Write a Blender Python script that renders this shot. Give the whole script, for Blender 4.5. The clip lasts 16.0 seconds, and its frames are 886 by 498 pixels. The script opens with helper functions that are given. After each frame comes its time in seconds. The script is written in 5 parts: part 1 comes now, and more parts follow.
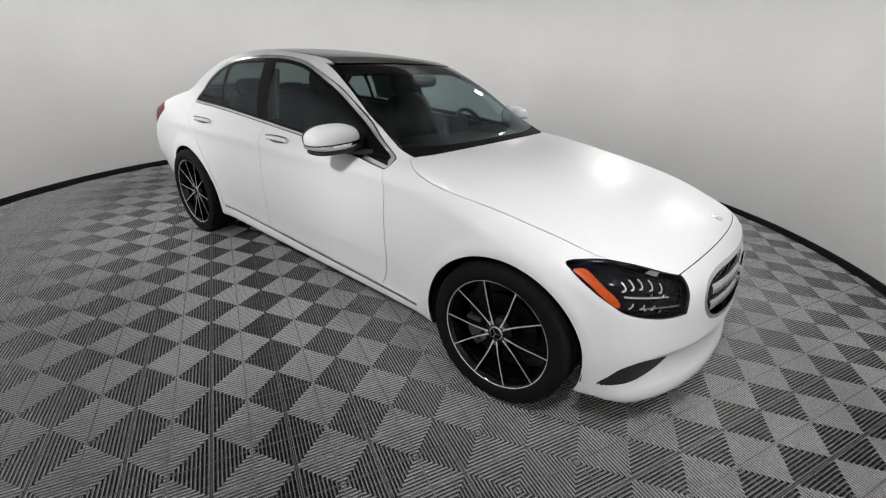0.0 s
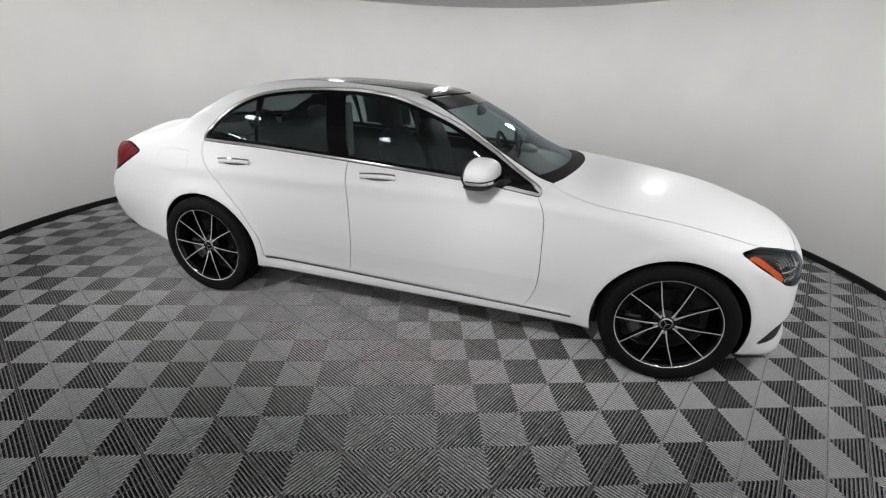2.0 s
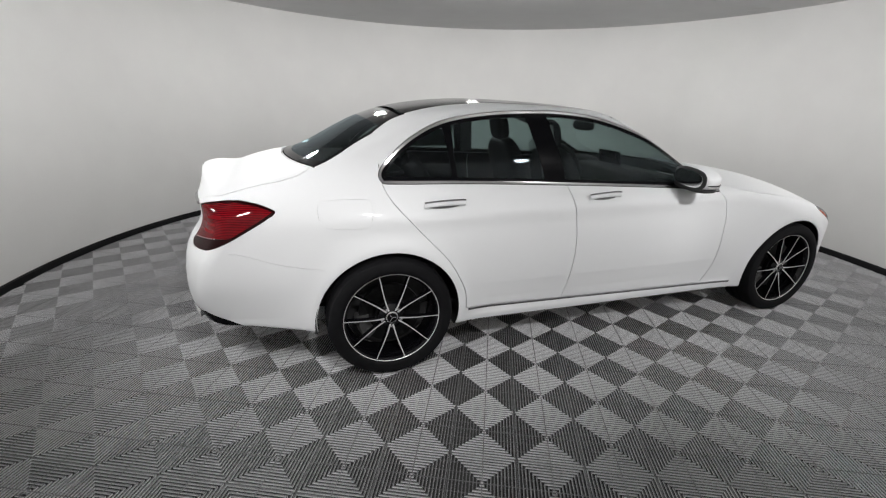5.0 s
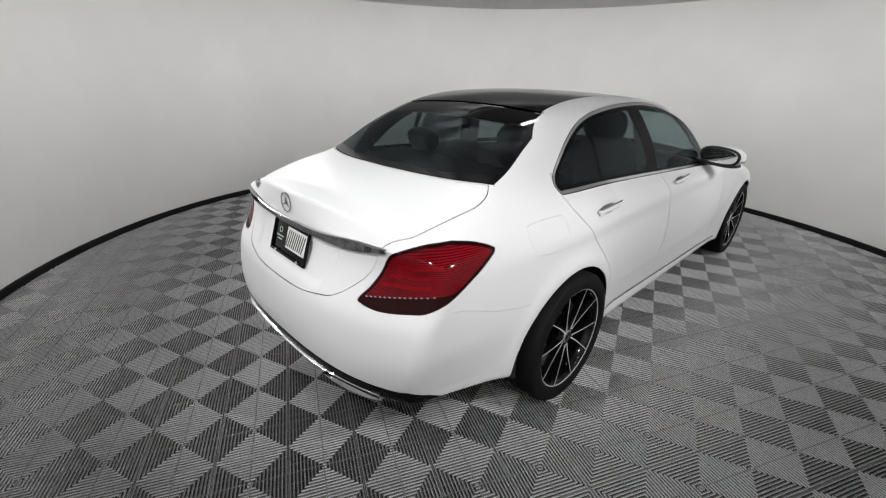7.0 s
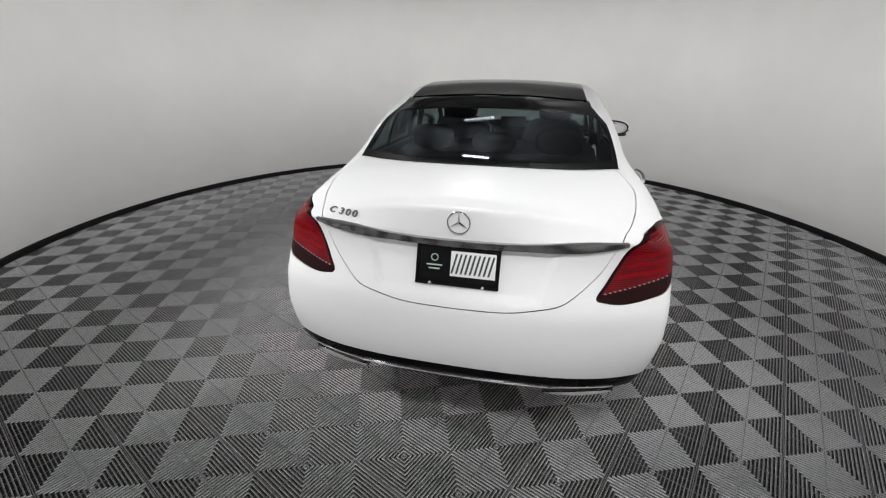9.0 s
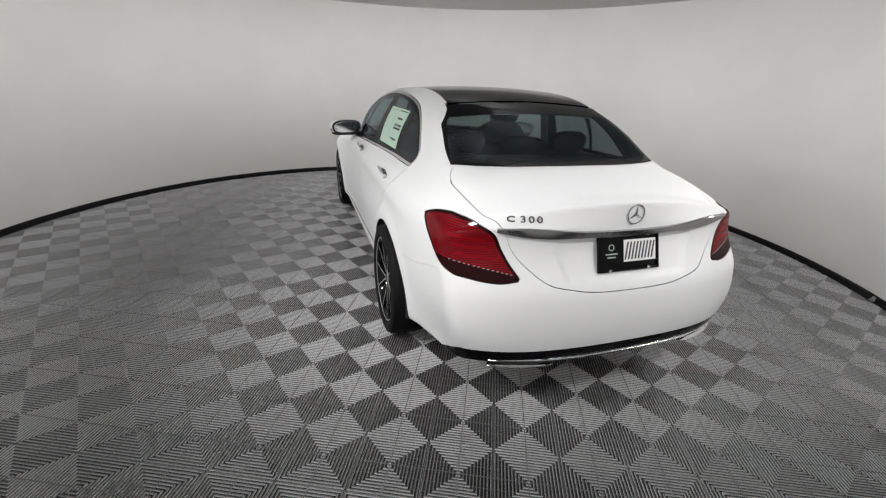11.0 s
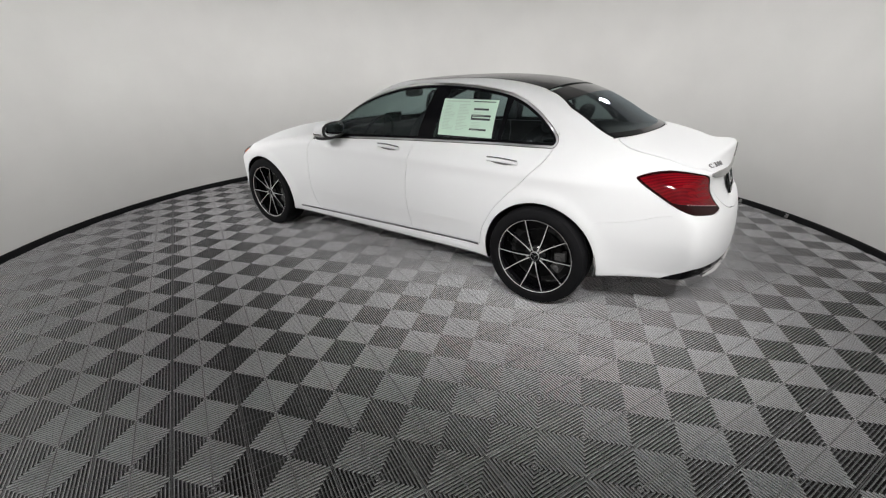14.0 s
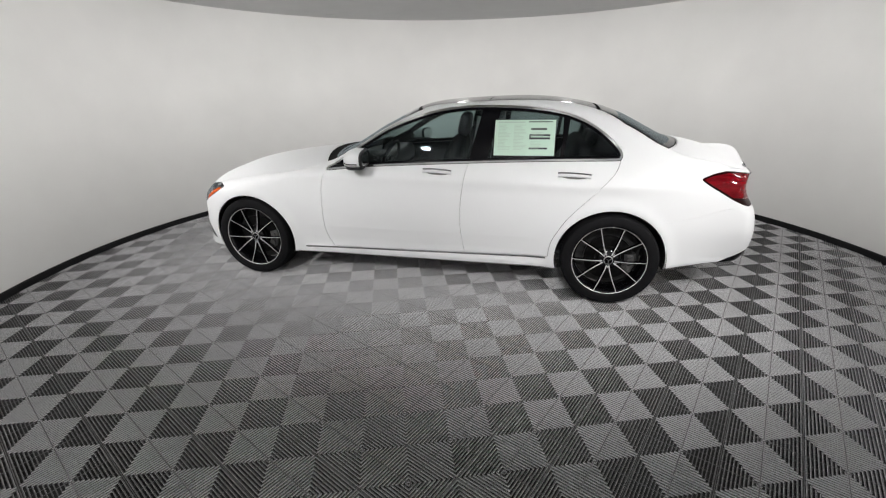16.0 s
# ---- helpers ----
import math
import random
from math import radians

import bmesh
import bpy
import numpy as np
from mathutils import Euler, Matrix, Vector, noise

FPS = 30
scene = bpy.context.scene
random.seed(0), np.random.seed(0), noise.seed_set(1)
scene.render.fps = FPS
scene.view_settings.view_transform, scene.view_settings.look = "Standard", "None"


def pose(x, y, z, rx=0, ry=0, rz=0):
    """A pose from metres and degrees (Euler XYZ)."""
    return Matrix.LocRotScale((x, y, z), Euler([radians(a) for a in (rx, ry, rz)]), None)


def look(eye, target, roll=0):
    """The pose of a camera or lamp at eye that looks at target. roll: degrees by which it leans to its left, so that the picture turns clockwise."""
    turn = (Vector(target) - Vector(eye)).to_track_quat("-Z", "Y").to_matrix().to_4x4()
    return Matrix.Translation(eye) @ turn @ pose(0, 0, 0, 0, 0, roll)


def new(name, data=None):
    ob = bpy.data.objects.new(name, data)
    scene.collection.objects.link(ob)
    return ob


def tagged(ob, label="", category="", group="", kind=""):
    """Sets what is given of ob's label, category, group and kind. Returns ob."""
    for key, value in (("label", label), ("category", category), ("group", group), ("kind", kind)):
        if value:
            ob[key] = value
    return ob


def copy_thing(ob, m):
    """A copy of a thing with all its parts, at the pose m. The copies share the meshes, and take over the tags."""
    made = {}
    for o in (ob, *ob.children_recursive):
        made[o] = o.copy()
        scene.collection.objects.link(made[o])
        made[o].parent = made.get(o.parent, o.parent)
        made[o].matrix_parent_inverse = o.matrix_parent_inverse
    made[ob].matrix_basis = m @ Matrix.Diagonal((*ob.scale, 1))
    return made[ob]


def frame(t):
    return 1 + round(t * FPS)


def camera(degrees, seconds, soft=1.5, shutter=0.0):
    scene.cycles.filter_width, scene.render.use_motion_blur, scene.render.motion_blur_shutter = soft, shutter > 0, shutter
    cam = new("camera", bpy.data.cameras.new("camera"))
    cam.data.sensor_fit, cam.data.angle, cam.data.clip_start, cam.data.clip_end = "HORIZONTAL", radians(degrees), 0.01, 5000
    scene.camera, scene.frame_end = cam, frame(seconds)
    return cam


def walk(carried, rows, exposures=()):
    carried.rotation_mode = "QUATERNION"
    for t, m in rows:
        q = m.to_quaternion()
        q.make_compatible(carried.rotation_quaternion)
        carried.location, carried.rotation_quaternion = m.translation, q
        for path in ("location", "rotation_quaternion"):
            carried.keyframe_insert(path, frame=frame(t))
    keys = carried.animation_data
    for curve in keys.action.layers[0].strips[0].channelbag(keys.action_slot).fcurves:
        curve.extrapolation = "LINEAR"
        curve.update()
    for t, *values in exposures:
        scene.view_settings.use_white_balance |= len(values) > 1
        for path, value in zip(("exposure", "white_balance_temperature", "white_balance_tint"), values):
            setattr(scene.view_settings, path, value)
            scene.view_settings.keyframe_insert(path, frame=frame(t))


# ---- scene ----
cam = camera(93.1, 16.0, soft=1.2)
PATH = [
    (0, (2.137, -2.206, 1.397), (1.029, -0.760, 0.571), 3.0),
    (0.5, (1.832, -2.375, 1.396), (0.845, -0.843, 0.572), 3.7),
    (1, (1.541, -2.63, 1.399), (0.712, -0.987, 0.616), 3.4),
    (1.5, (1.194, -2.848, 1.42), (0.533, -1.124, 0.651), 2.9),
    (2, (0.797, -2.96, 1.451), (0.307, -1.176, 0.691), 2.6),
    (2.5, (0.355, -3.127, 1.44), (0.055, -1.285, 0.721), 2.7),
    (3, (-0.081, -3.173, 1.401), (-0.198, -1.294, 0.726), 2.8),
    (3.5, (-0.525, -3.134, 1.429), (-0.464, -1.249, 0.765), 2.9),
    (4, (-0.989, -3.099, 1.445), (-0.751, -1.229, 0.776), 2.2),
    (4.5, (-1.404, -2.95, 1.429), (-0.999, -1.116, 0.741), 1.9),
    (5, (-1.792, -2.785, 1.415), (-1.196, -1.000, 0.739), 1.7),
    (5.2, (-1.971, -2.707, 1.414), (-1.291, -0.951, 0.741), 1.8),
    (5.7, (-2.326, -2.466, 1.424), (-1.459, -0.800, 0.737), 1.7),
    (6.2, (-2.638, -2.181, 1.444), (-1.598, -0.628, 0.732), 1.6),
    (6.8, (-2.962, -1.801, 1.47), (-1.728, -0.415, 0.724), 1.5),
    (7.3, (-3.2, -1.462, 1.485), (-1.813, -0.244, 0.717), 1.3),
    (7.5, (-3.291, -1.326, 1.49), (-1.839, -0.183, 0.725), 1.1),
    (8, (-3.507, -0.967, 1.486), (-1.913, -0.047, 0.702), 0.6),
    (8.5, (-3.663, -0.614, 1.476), (-1.950, 0.054, 0.689), 0.3),
    (9, (-3.74, -0.247, 1.483), (-1.945, 0.145, 0.692), 0.6),
    (9.2, (-3.765, -0.099, 1.483), (-1.955, 0.183, 0.680), 0.8),
    (9.7, (-3.795, 0.286, 1.48), (-1.961, 0.310, 0.683), 1.4),
    (10.2, (-3.786, 0.675, 1.473), (-1.960, 0.449, 0.689), 2.0),
    (10.8, (-3.715, 1.141, 1.466), (-1.939, 0.627, 0.703), 2.6),
    (11.3, (-3.605, 1.518, 1.463), (-1.904, 0.776, 0.717), 2.8),
    (11.5, (-3.545, 1.66, 1.464), (-1.890, 0.820, 0.718), 2.9),
    (12, (-3.369, 2.015, 1.472), (-1.814, 0.984, 0.751), 2.3),
    (12.5, (-3.171, 2.401, 1.492), (-1.730, 1.217, 0.770), 1.2),
    (13, (-2.899, 2.684, 1.461), (-1.564, 1.399, 0.708), 0.7),
    (13.5, (-2.627, 2.941, 1.463), (-1.385, 1.561, 0.719), 1.1),
    (14, (-2.354, 3.254, 1.479), (-1.307, 1.750, 0.678), -0.6),
    (14.5, (-2.019, 3.435, 1.469), (-1.138, 1.822, 0.680), -1.2),
    (15, (-1.668, 3.6, 1.484), (-0.945, 1.887, 0.748), -0.6),
    (15.5, (-1.314, 3.748, 1.489), (-0.754, 1.978, 0.746), -0.5),
    (16, (-0.922, 3.79, 1.495), (-0.487, 1.976, 0.773), -1.0),
]
walk(cam, [(t, look(eye, target, roll)) for t, eye, target, roll in PATH], exposures=[(0.0, 0.32, 6500, 11), (5.0, 0.24, 6500, 11), (8.0, 0.20, 6500, 11), (12.0, 0.15, 6580, 11), (13.5, 0.24, 6580, 11), (16.0, 0.36, 6580, 11)])

# The round booth: centre, wall radius and ceiling height.
CX, CY, RW, HC = -0.30, 0.40, 3.66, 2.42

# ---- light ----
world = bpy.data.worlds.new("world")
scene.world = world
world.use_nodes = True
world.node_tree.nodes["Background"].inputs["Color"].default_value = (0.8, 0.85, 0.9, 1)
world.node_tree.nodes["Background"].inputs["Strength"].default_value = 0.02

LAMP_POWER, LAMP_TILT, LAMP_SPREAD = 5.9, -16.0, 86.0
DOWN_POWER, DOWN_SPREAD, DOWN_RING = 3.7, 60.0, 3.46


# ---- materials ----
def mat(name, color=(0.5, 0.5, 0.5), rough=0.5, metal=0.0, coat=0.0, spec=0.5):
    m = bpy.data.materials.new(name)
    m.use_nodes = True
    b = m.node_tree.nodes["Principled BSDF"]
    b.inputs["Base Color"].default_value = (*color, 1)
    b.inputs["Roughness"].default_value = rough
    b.inputs["Metallic"].default_value = metal
    b.inputs["Coat Weight"].default_value = coat
    b.inputs["Coat Roughness"].default_value = 0.06
    b.inputs["Specular IOR Level"].default_value = spec
    return m


def link(m, a, out, b, inp):
    m.node_tree.links.new(a.outputs[out], b.inputs[inp])


def grain(m, color, spread, scale, rough=None, bump=0.0, bump_scale=60.0, big=1.2, random_spread=0.0, dist=0.002):
    """Colour that varies at two scales, roughness that varies a little and a fine relief, in object space metres."""
    t, b = m.node_tree, m.node_tree.nodes["Principled BSDF"]
    co = t.nodes.new("ShaderNodeTexCoord")
    n1, n2 = t.nodes.new("ShaderNodeTexNoise"), t.nodes.new("ShaderNodeTexNoise")
    n1.inputs["Scale"].default_value, n1.inputs["Detail"].default_value = scale, 4
    n2.inputs["Scale"].default_value, n2.inputs["Detail"].default_value = big, 3
    add = t.nodes.new("ShaderNodeMath")
    add.operation = "ADD"
    link(m, co, "Object", n1, "Vector"), link(m, co, "Object", n2, "Vector")
    link(m, n1, "Fac", add, 0), link(m, n2, "Fac", add, 1)
    last = add
    if random_spread:
        oi = t.nodes.new("ShaderNodeObjectInfo")
        mul = t.nodes.new("ShaderNodeMath")
        mul.operation = "MULTIPLY_ADD"
        mul.inputs[1].default_value = random_spread
        link(m, oi, "Random", mul, 0), link(m, add, "Value", mul, 2)
        last = mul
    r = t.nodes.new("ShaderNodeMapRange")
    r.inputs["From Min"].default_value, r.inputs["From Max"].default_value = 0.6, 1.4 + random_spread
    r.inputs["To Min"].default_value, r.inputs["To Max"].default_value = 1 - spread, 1 + spread
    link(m, last, "Value", r, "Value")
    mix = t.nodes.new("ShaderNodeVectorMath")
    mix.operation = "SCALE"
    mix.inputs[0].default_value = color
    link(m, r, "Result", mix, "Scale")
    link(m, mix, "Vector", b, "Base Color")
    if rough:
        rr = t.nodes.new("ShaderNodeMapRange")
        rr.inputs["To Min"].default_value, rr.inputs["To Max"].default_value = rough
        link(m, n2, "Fac", rr, "Value"), link(m, rr, "Result", b, "Roughness")
    if bump:
        n3, bp = t.nodes.new("ShaderNodeTexNoise"), t.nodes.new("ShaderNodeBump")
        n3.inputs["Scale"].default_value, n3.inputs["Detail"].default_value = bump_scale, 3
        bp.inputs["Strength"].default_value, bp.inputs["Distance"].default_value = bump, dist
        link(m, co, "Object", n3, "Vector"), link(m, n3, "Fac", bp, "Height"), link(m, bp, "Normal", b, "Normal")
    return m


M_WALL = grain(mat("wall_vinyl", rough=0.6), (0.735, 0.732, 0.716), 0.035, 3.0, (0.5, 0.7), 0.15, 120, 0.7)
M_CEIL = grain(mat("ceiling_paint", rough=0.8), (0.62, 0.62, 0.62), 0.04, 4.0, (0.7, 0.9), 0.1, 90, 0.8)
# Rib sides far paler than the tops: light they catch is in the colour.
M_TILELIT = grain(mat("floor_plastic_lit_side", rough=0.4, spec=0.15), (0.84, 0.84, 0.855), 0.06, 30.0, (0.34, 0.48), 0.1, 300, 2.0, 0.15)
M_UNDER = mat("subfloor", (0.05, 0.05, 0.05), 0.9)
# Rib feet darkened in colour for the shade down in the gaps.
M_TILESHADE = mat("floor_plastic_gap_shade", (0.06, 0.06, 0.061), 0.7)
# Rib tops of the same plastic, dimmed in colour as if they caught little light.
M_TILETOP = grain(mat("floor_plastic_dimmed_top", rough=0.4, spec=0.15), (0.20, 0.20, 0.206), 0.22, 30.0, (0.34, 0.5), 0.1, 300, 2.0, 0.2)
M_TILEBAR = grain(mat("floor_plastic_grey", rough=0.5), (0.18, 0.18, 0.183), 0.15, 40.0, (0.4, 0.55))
M_TRIM = grain(mat("black_rubber", rough=0.5, spec=0.2), (0.010, 0.010, 0.011), 0.3, 20.0, (0.35, 0.6), 0.2, 200)
M_PAINT = mat("white_paint", (0.785, 0.795, 0.805), 0.4, 0.0, 0.09, 0.12)
M_PAINT.node_tree.nodes["Principled BSDF"].inputs["Coat Roughness"].default_value = 0.09
M_INNER = mat("seam_dark", (0.012, 0.012, 0.012), 0.8)
M_BLACK = mat("gloss_black", (0.005, 0.005, 0.006), 0.06, 0.0, 0.0, 0.12)
M_MATTE = grain(mat("black_plastic", rough=0.55), (0.018, 0.018, 0.019), 0.25, 60, (0.45, 0.65), 0.2, 500)
M_CHROME = mat("chrome", (0.72, 0.72, 0.73), 0.07, 1.0)
M_SATIN = mat("satin_aluminium", (0.80, 0.80, 0.80), 0.25, 1.0)
M_TRIMSTRIP = mat("satin_window_trim", (0.70, 0.70, 0.71), 0.22, 1.0)
M_COWL = grain(mat("cowl_plastic", rough=0.8, spec=0.04), (0.009, 0.009, 0.009), 0.25, 60, (0.7, 0.9), 0.2, 300)
# Grey for the painted shade behind the door handles.
M_HANDLESHADE = mat("handle_shade_grey", (0.16, 0.16, 0.16), 0.5)
M_PILLAR = mat("pillar_black", (0.004, 0.004, 0.005), 0.25, 0.0, 0.0, 0.05)
M_TYRE = grain(mat("tyre_rubber", rough=0.6, spec=0.14), (0.007, 0.007, 0.008), 0.25, 25, (0.6, 0.8), 0.2, 250)
M_DISC = grain(mat("brake_steel", rough=0.35, metal=1.0), (0.03, 0.03, 0.03), 0.2, 40)
M_SEAT = grain(mat("black_leather", rough=0.6, spec=0.10), (0.010, 0.010, 0.0105), 0.2, 40, (0.5, 0.65), 0.4, 180)
M_GREYTRIM = grain(mat("grey_trim", rough=0.6), (0.11, 0.115, 0.115), 0.1, 40, (0.5, 0.7))
M_PAPER = grain(mat("sticker_paper", rough=0.6), (0.54, 0.72, 0.60), 0.03, 30)
M_INK = mat("dark_ink", (0.03, 0.04, 0.04), 0.6)
M_GREYINK = mat("grey_ink", (0.44, 0.56, 0.48), 0.6)
M_WHITE = mat("white_print", (0.8, 0.8, 0.8), 0.5)


def glass(name, color, rough=0.0, base=0.05):
    """Thin tinted pane: mostly clear, with a mirror that grows at grazing angles."""
    m = bpy.data.materials.new(name)
    m.use_nodes = True
    t = m.node_tree
    t.nodes.remove(t.nodes["Principled BSDF"])
    tr, gl, lw, pw, fr, mx = (t.nodes.new("ShaderNode" + k) for k in ("BsdfTransparent", "BsdfGlossy", "LayerWeight", "Math", "Math", "MixShader"))
    tr.inputs["Color"].default_value = (*color, 1)
    gl.inputs["Roughness"].default_value = rough
    gl.inputs["Color"].default_value = (0.42, 0.48, 0.52, 1)
    lw.inputs["Blend"].default_value = 0.5
    pw.operation, fr.operation = "POWER", "MULTIPLY_ADD"
    pw.inputs[1].default_value, fr.inputs[1].default_value, fr.inputs[2].default_value = 5.0, 0.9, base
    t.links.new(lw.outputs["Facing"], pw.inputs[0]), t.links.new(pw.outputs[0], fr.inputs[0])
    t.links.new(fr.outputs[0], mx.inputs[0])
    t.links.new(tr.outputs[0], mx.inputs[1]), t.links.new(gl.outputs[0], mx.inputs[2])
    t.links.new(mx.outputs[0], t.nodes["Material Output"].inputs["Surface"])
    return m


M_GLASS = glass("tinted_glass", (0.53, 0.62, 0.61), 0.0, 0.065)
M_DARKGLASS = glass("dark_glass", (0.39, 0.465, 0.46), 0.0, 0.065)
M_REARGLASS = glass("rear_dark_glass", (0.34, 0.39, 0.385), 0.0, 0.06)
M_LENS = glass("clear_lens", (0.93, 0.93, 0.93), 0.0, 0.02)
M_RED = mat("red_lens", (0.30, 0.003, 0.008), 0.10, 0.0, 0.5, 0.0)
M_DARKCHROME = mat("dark_chrome", (0.34, 0.34, 0.35), 0.12, 1.0)
M_BAR = mat("satin_bar", (0.50, 0.50, 0.51), 0.09, 1.0)
M_CALIPER = grain(mat("caliper_metal", rough=0.4, metal=0.7), (0.16, 0.16, 0.16), 0.2, 50, (0.32, 0.5))
M_MACHINED = mat("machined_aluminium", (0.72, 0.72, 0.72), 0.33, 0.45)
M_SATINBLACK = mat("satin_black", (0.004, 0.004, 0.005), 0.09, 0.0, 0.0, 0.45)
M_ROOFGLASS = mat("black_roof_glass", (0.005, 0.005, 0.006), 0.12, 0.0, 0.0, 0.06)
M_DARKRED = mat("dark_red_lens", (0.014, 0.0006, 0.001), 0.08, 0.0, 0.4, 0.0)


def ribbed_red(m):
    """Fine level ridges and a darker cloudiness inside the red lens."""
    t, b = m.node_tree, m.node_tree.nodes["Principled BSDF"]
    co, wave, noise, mul, ramp = (t.nodes.new("ShaderNode" + k) for k in ("TexCoord", "TexWave", "TexNoise", "Math", "ValToRGB"))
    wave.bands_direction = "Z"
    wave.inputs["Scale"].default_value, wave.inputs["Distortion"].default_value = 45.0, 0.6
    noise.inputs["Scale"].default_value, noise.inputs["Detail"].default_value = 9.0, 3.0
    mul.operation = "MULTIPLY"
    ramp.color_ramp.elements[0].color, ramp.color_ramp.elements[1].color = (0.045, 0.0005, 0.002, 1), (0.27, 0.003, 0.009, 1)
    ramp.color_ramp.elements[0].position, ramp.color_ramp.elements[1].position = 0.05, 0.55
    link(m, co, "Object", wave, "Vector"), link(m, co, "Object", noise, "Vector")
    link(m, wave, "Fac", mul, 0), link(m, noise, "Fac", mul, 1)
    link(m, mul, "Value", ramp, "Fac"), link(m, ramp, "Color", b, "Base Color")


ribbed_red(M_RED)
M_AMBER = grain(mat("amber_reflector", rough=0.25, coat=0.3, spec=0.2), (0.62, 0.085, 0.004), 0.45, 70, (0.2, 0.3), 0.3, 160)


# ---- mesh helpers ----
def link_mesh(name, verts, faces, material, smooth=False, normals=None):
    me = bpy.data.meshes.new(name)
    me.from_pydata(verts, [], faces)
    for m in material if isinstance(material, (list, tuple)) else (material,):
        me.materials.append(m)
    if smooth:
        me.polygons.foreach_set("use_smooth", [True] * len(me.polygons))
    if normals is not None:
        me.normals_split_custom_set_from_vertices(normals)
    return new(name, me)


def put(ob, parent, label=""):
    ob.parent = parent
    return tagged(ob, label) if label else ob


def part(name, bm, material, parent=None, label="", smooth=True):
    """Links a bmesh as one mesh object under a thing or a part."""
    me = bpy.data.meshes.new(name)
    bm.normal_update()
    bm.to_mesh(me)
    bm.free()
    for m in material if isinstance(material, (list, tuple)) else (material,):
        me.materials.append(m)
    if smooth:
        me.polygons.foreach_set("use_smooth", [True] * len(me.polygons))
        me.set_sharp_from_angle(angle=radians(35))
    ob = new(name, me)
    if parent:
        ob.parent = parent
    return tagged(ob, label) if label else ob


def box(bm, size, m=Matrix(), bevel=0.0, seg=2):
    g = bmesh.ops.create_cube(bm, size=1.0, matrix=m @ Matrix.Diagonal((*size, 1)))
    if bevel:
        es = list({e for v in g["verts"] for e in v.link_edges})
        bmesh.ops.bevel(bm, geom=es, offset=bevel, segments=seg, affect="EDGES", profile=0.6)
    return bm


def lathe(bm, profile, seg, m=Matrix(), closed=False):
    """Turns (radius, height) points round the local z axis."""
    rings = []
    for r, h in profile:
        rings.append([bm.verts.new(m @ Vector((r * math.cos(2 * math.pi * k / seg), r * math.sin(2 * math.pi * k / seg), h))) for k in range(seg)])
    pairs = list(zip(rings, rings[1:])) + ([(rings[-1], rings[0])] if closed else [])
    for a, b in pairs:
        for k in range(seg):
            bm.faces.new((a[k], a[(k + 1) % seg], b[(k + 1) % seg], b[k]))
    return rings


def sweep(bm, path, section, ups=None, closed_path=False, cap=True):
    """A section of (side, up) points carried along a path of Vectors."""
    n = len(path)
    rings = []
    for i, p in enumerate(path):
        a, b = path[max(i - 1, 0)] if not closed_path else path[i - 1], path[min(i + 1, n - 1)] if not closed_path else path[(i + 1) % n]
        d = (b - a).normalized()
        up = ups[i] if ups else Vector((0, 0, 1))
        side = d.cross(up).normalized()
        up = side.cross(d).normalized()
        rings.append([bm.verts.new(p + side * s + up * u) for s, u in section])
    m = len(section)
    for i in range(n if closed_path else n - 1):
        a, b = rings[i], rings[(i + 1) % n]
        for k in range(m):
            bm.faces.new((a[k], a[(k + 1) % m], b[(k + 1) % m], b[k]))
    if cap and not closed_path:
        bm.faces.new(rings[0][::-1])
        bm.faces.new(rings[-1])
    bmesh.ops.recalc_face_normals(bm, faces=bm.faces)
    return rings


# ---- booth ----
def ring_wall(name, r0, r1, z0, z1, material, seg=160, chamfer=0.0):
    bm = bmesh.new()
    lathe(bm, [(r0, z0), (r0, z1 - chamfer), (r0 + chamfer, z1), (r1, z1), (r1, z0)], seg, Matrix.Translation((CX, CY, 0)), closed=True)
    bmesh.ops.recalc_face_normals(bm, faces=bm.faces)
    return part(name, bm, material)


tagged(ring_wall("wall_round", RW, RW + 0.12, -0.02, HC + 0.1, M_WALL), "seamless white vinyl wall curving all round the booth", "wall", kind="structure")
tagged(ring_wall("baseboard", RW - 0.018, RW - 0.002, -0.02, 0.056, M_TRIM, chamfer=0.008), "black rubber baseboard along the foot of the round wall", "baseboard", kind="structure")
bm = bmesh.new()
lathe(bm, [(0.001, HC), (RW + 0.01, HC), (RW + 0.01, HC + 0.08), (0.001, HC + 0.08)], 160, Matrix.Translation((CX, CY, 0)), closed=True)
bmesh.ops.recalc_face_normals(bm, faces=bm.faces)
tagged(part("ceiling", bm, M_CEIL), "flat grey painted ceiling of the round booth", "ceiling", kind="structure")
bm = bmesh.new()
bmesh.ops.create_circle(bm, cap_ends=True, segments=96, radius=RW + 0.1, matrix=Matrix.Translation((CX, CY, -0.022)))
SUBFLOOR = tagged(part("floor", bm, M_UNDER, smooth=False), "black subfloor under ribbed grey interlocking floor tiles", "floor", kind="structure")


